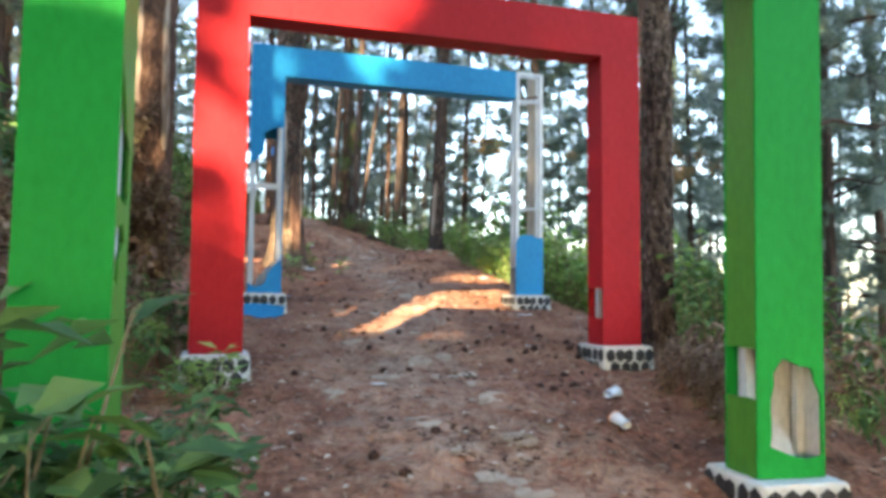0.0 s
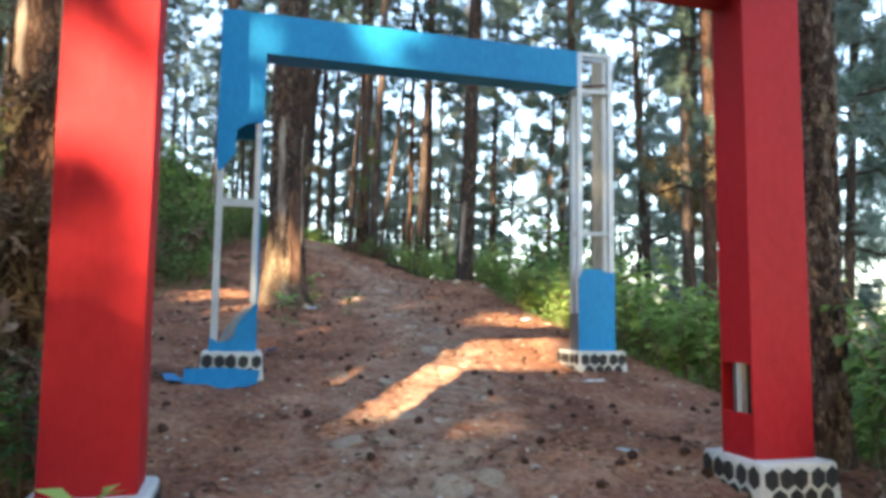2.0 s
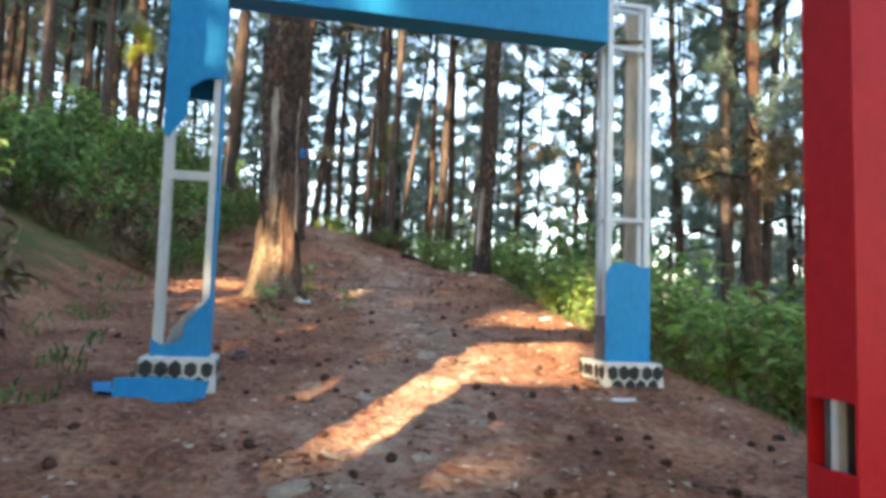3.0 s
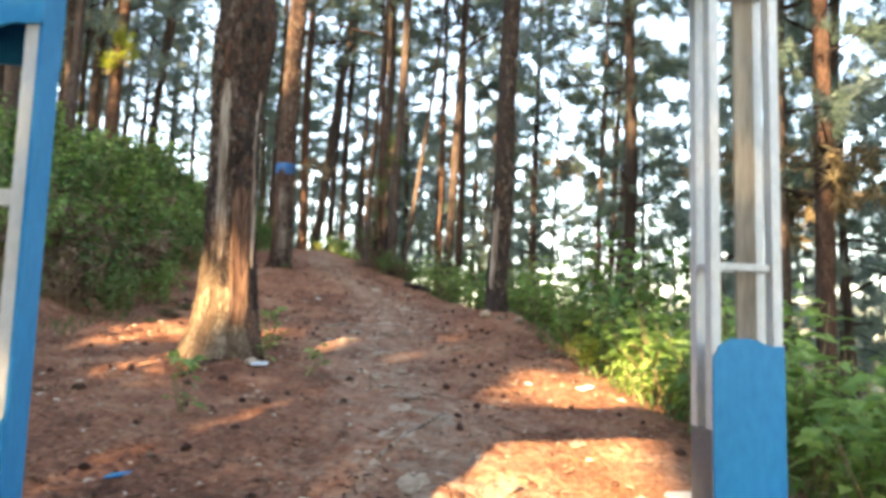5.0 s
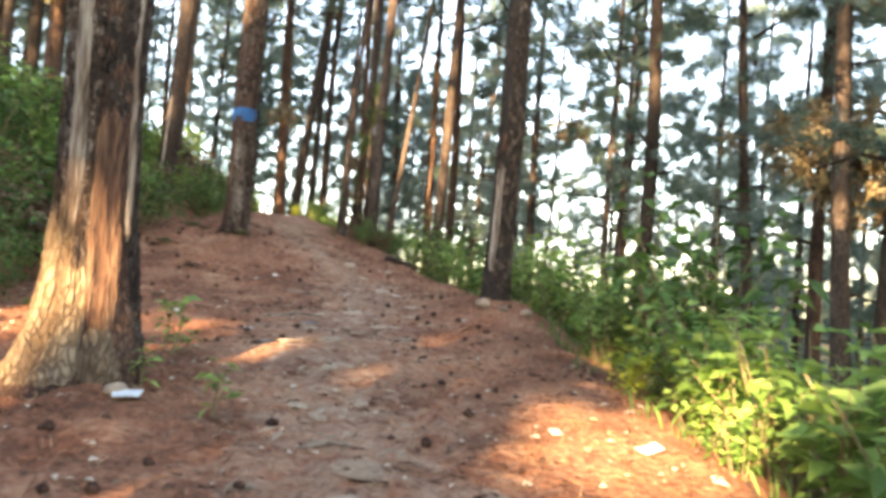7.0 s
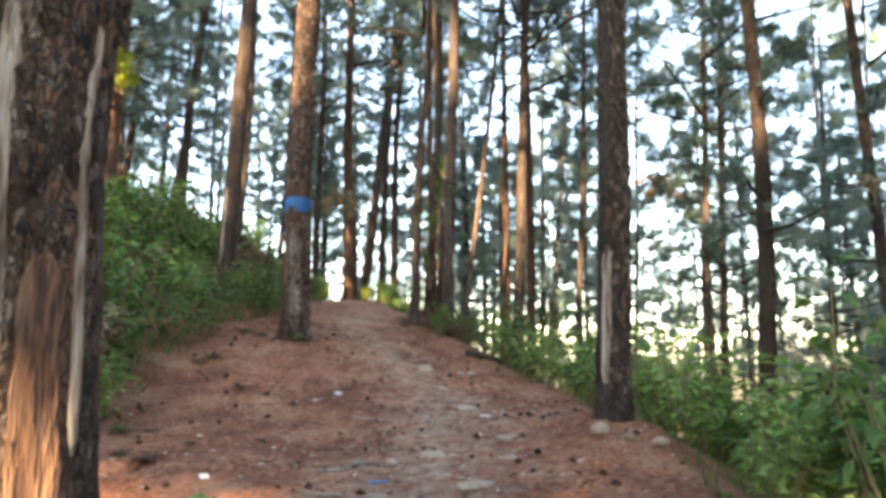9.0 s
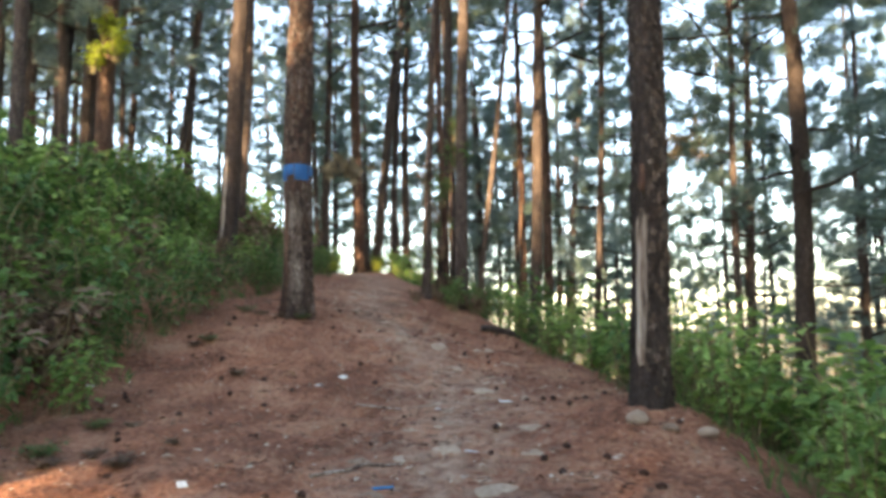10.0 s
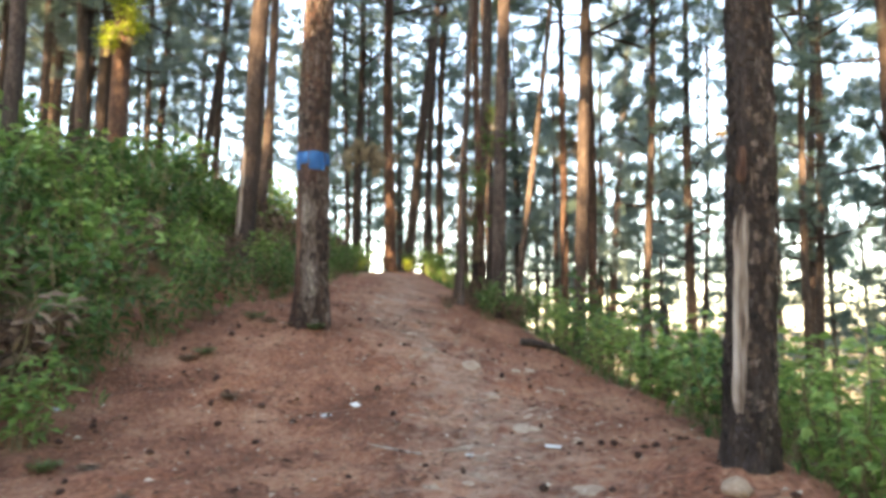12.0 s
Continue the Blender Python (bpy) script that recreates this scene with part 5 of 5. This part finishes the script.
def cup(x, y, seed, label, body, rim):
    """A squashed drinking cup on its side."""
    root = tagged(new("plastic_cup"), label, "cup", "scattered litter")
    prof = [(0.028, 0), (0.031, 0.03), (0.035, 0.07), (0.039, 0.1)]
    verts, faces = [], []
    for r_, z in prof + [(r_ - 0.002, z) for r_, z in prof[::-1]]:
        for s in range(14):
            w = 2 * math.pi * s / 14
            verts.append((z, r_ * math.cos(w), 0.03 + 0.8 * r_ * math.sin(w)))
    n = len(prof) * 2
    for k in range(n - 1):
        for s in range(14):
            faces.append((k * 14 + s, k * 14 + (s + 1) % 14, (k + 1) * 14 + (s + 1) % 14, (k + 1) * 14 + s))
    faces.append(tuple(range(14)))
    child("body", mesh_from("body", verts, faces, body, True), root)
    ring = [(0.1, 0.041 * math.cos(2 * math.pi * s / 14), 0.03 + 0.033 * math.sin(2 * math.pi * s / 14)) for s in range(15)]
    v, f = tube(ring, [0.003] * 15, 5)
    child("rim", mesh_from("rim", v, f, rim, True), root)
    root.matrix_basis = Matrix.Translation((x, y, height(x, y))) @ ground_slope(x, y) @ Matrix.Rotation(seed, 4, "Z")


cup(1.97, 4.34, 0.5, "squashed clear plastic drinking cup", M_PLASTIC, M_PLASTIC)
cup(1.88, 3.82, 2.2, "squashed clear cup with an orange seal", M_PLASTIC, M_LABEL)


def stick(x, y, ln, yaw, rad, seed, label="bare fallen stick on the path", mat=M_SCAR):
    r = rng(seed)
    pts = []
    for k in range(6):
        d = ln * (k / 5 - 0.5)
        px, py = x + d * math.cos(yaw) + r.gauss(0, 0.008), y + d * math.sin(yaw) + r.gauss(0, 0.008)
        pts.append(Vector((px, py, height(px, py) + rad)))
    v, f = tube(pts, [rad, rad * 1.1, rad, rad * 0.9, rad * 0.8, rad * 0.5], 7)
    tagged(new("fallen_stick", mesh_from("fallen_stick", v, f, mat, True)), label, "stick", "fallen sticks")


stick(1.13, 9.0, 1.05, radians(67), 0.011, 1)
stick(0.3, 13.5, 0.6, radians(25), 0.012, 2)
stick(0.5, 12.2, 0.5, radians(12), 0.012, 3)
stick(-1.3, 8.4, 0.5, radians(120), 0.01, 4)
stick(1.3, 18.7, 0.55, radians(20), 0.045, 5, "short rotten log lying at the path's edge", M_BARK)
stick(0.2, 15.0, 0.4, radians(160), 0.008, 6)


def rock(x, y, s, seed):
    bm = bmesh.new()
    bmesh.ops.create_icosphere(bm, subdivisions=2, radius=1)
    for v in bm.verts:
        v.co *= 1 + 0.25 * noise.noise(v.co * 1.3 + Vector((seed, 0, 0)))
        v.co.z *= 0.6
    ob = part("stone_block", bm, M_STONE, smooth_shade=True)
    ob.matrix_basis = Matrix.Translation((x, y, height(x, y) + s * 0.25)) @ Matrix.Rotation(seed, 4, "Z") @ Matrix.Diagonal((s, s * 0.8, s, 1))
    tagged(ob, "pale rounded stone at the foot of a pine", "stone", "loose stones")


rock(2.1, 14.1, 0.09, 1)
rock(2.28, 13.95, 0.06, 2)
rock(2.5, 13.9, 0.07, 3)
rock(-0.12, 10.6, 0.06, 4)

# ---- stones trodden into the path ----


def slab_mesh(seed):
    r = rng(seed)
    n = 9
    ring = [(math.cos(2 * math.pi * k / n) * r.uniform(0.75, 1.1), math.sin(2 * math.pi * k / n) * r.uniform(0.75, 1.1)) for k in range(n)]
    verts = [(a, b, -0.2) for a, b in ring] + [(a * 0.93, b * 0.93, 0.06) for a, b in ring] + [(a * 0.7, b * 0.7, 0.11 + r.uniform(-0.02, 0.02)) for a, b in ring]
    faces = [(k, (k + 1) % n, n + (k + 1) % n, n + k) for k in range(n)] + [(n + k, n + (k + 1) % n, 2 * n + (k + 1) % n, 2 * n + k) for k in range(n)]
    faces.append(tuple(range(2 * n, 3 * n)))
    return mesh_from("stone", verts, faces, M_STONE, True)


def path_stones():
    r = rng(41)
    kinds = [slab_mesh(k) for k in range(7)]
    for k in range(230):
        y = 2.0 + 19 * r.random()
        x = lerp_table(y, MIDDLE) + 0.25 * math.sin(y * 0.9) + r.gauss(0, 0.34)
        s = r.uniform(0.03, 0.115)
        ob = child("stone", kinds[k % 7], ground, Matrix.Translation((x, y, height(x, y) - 0.004)) @ ground_slope(x, y) @ Matrix.Rotation(r.uniform(0, 6.28), 4, "Z") @ Matrix.Diagonal((s * r.uniform(0.9, 1.6), s, s * 0.5 if s < 0.06 else 0.03, 1)))


path_stones()
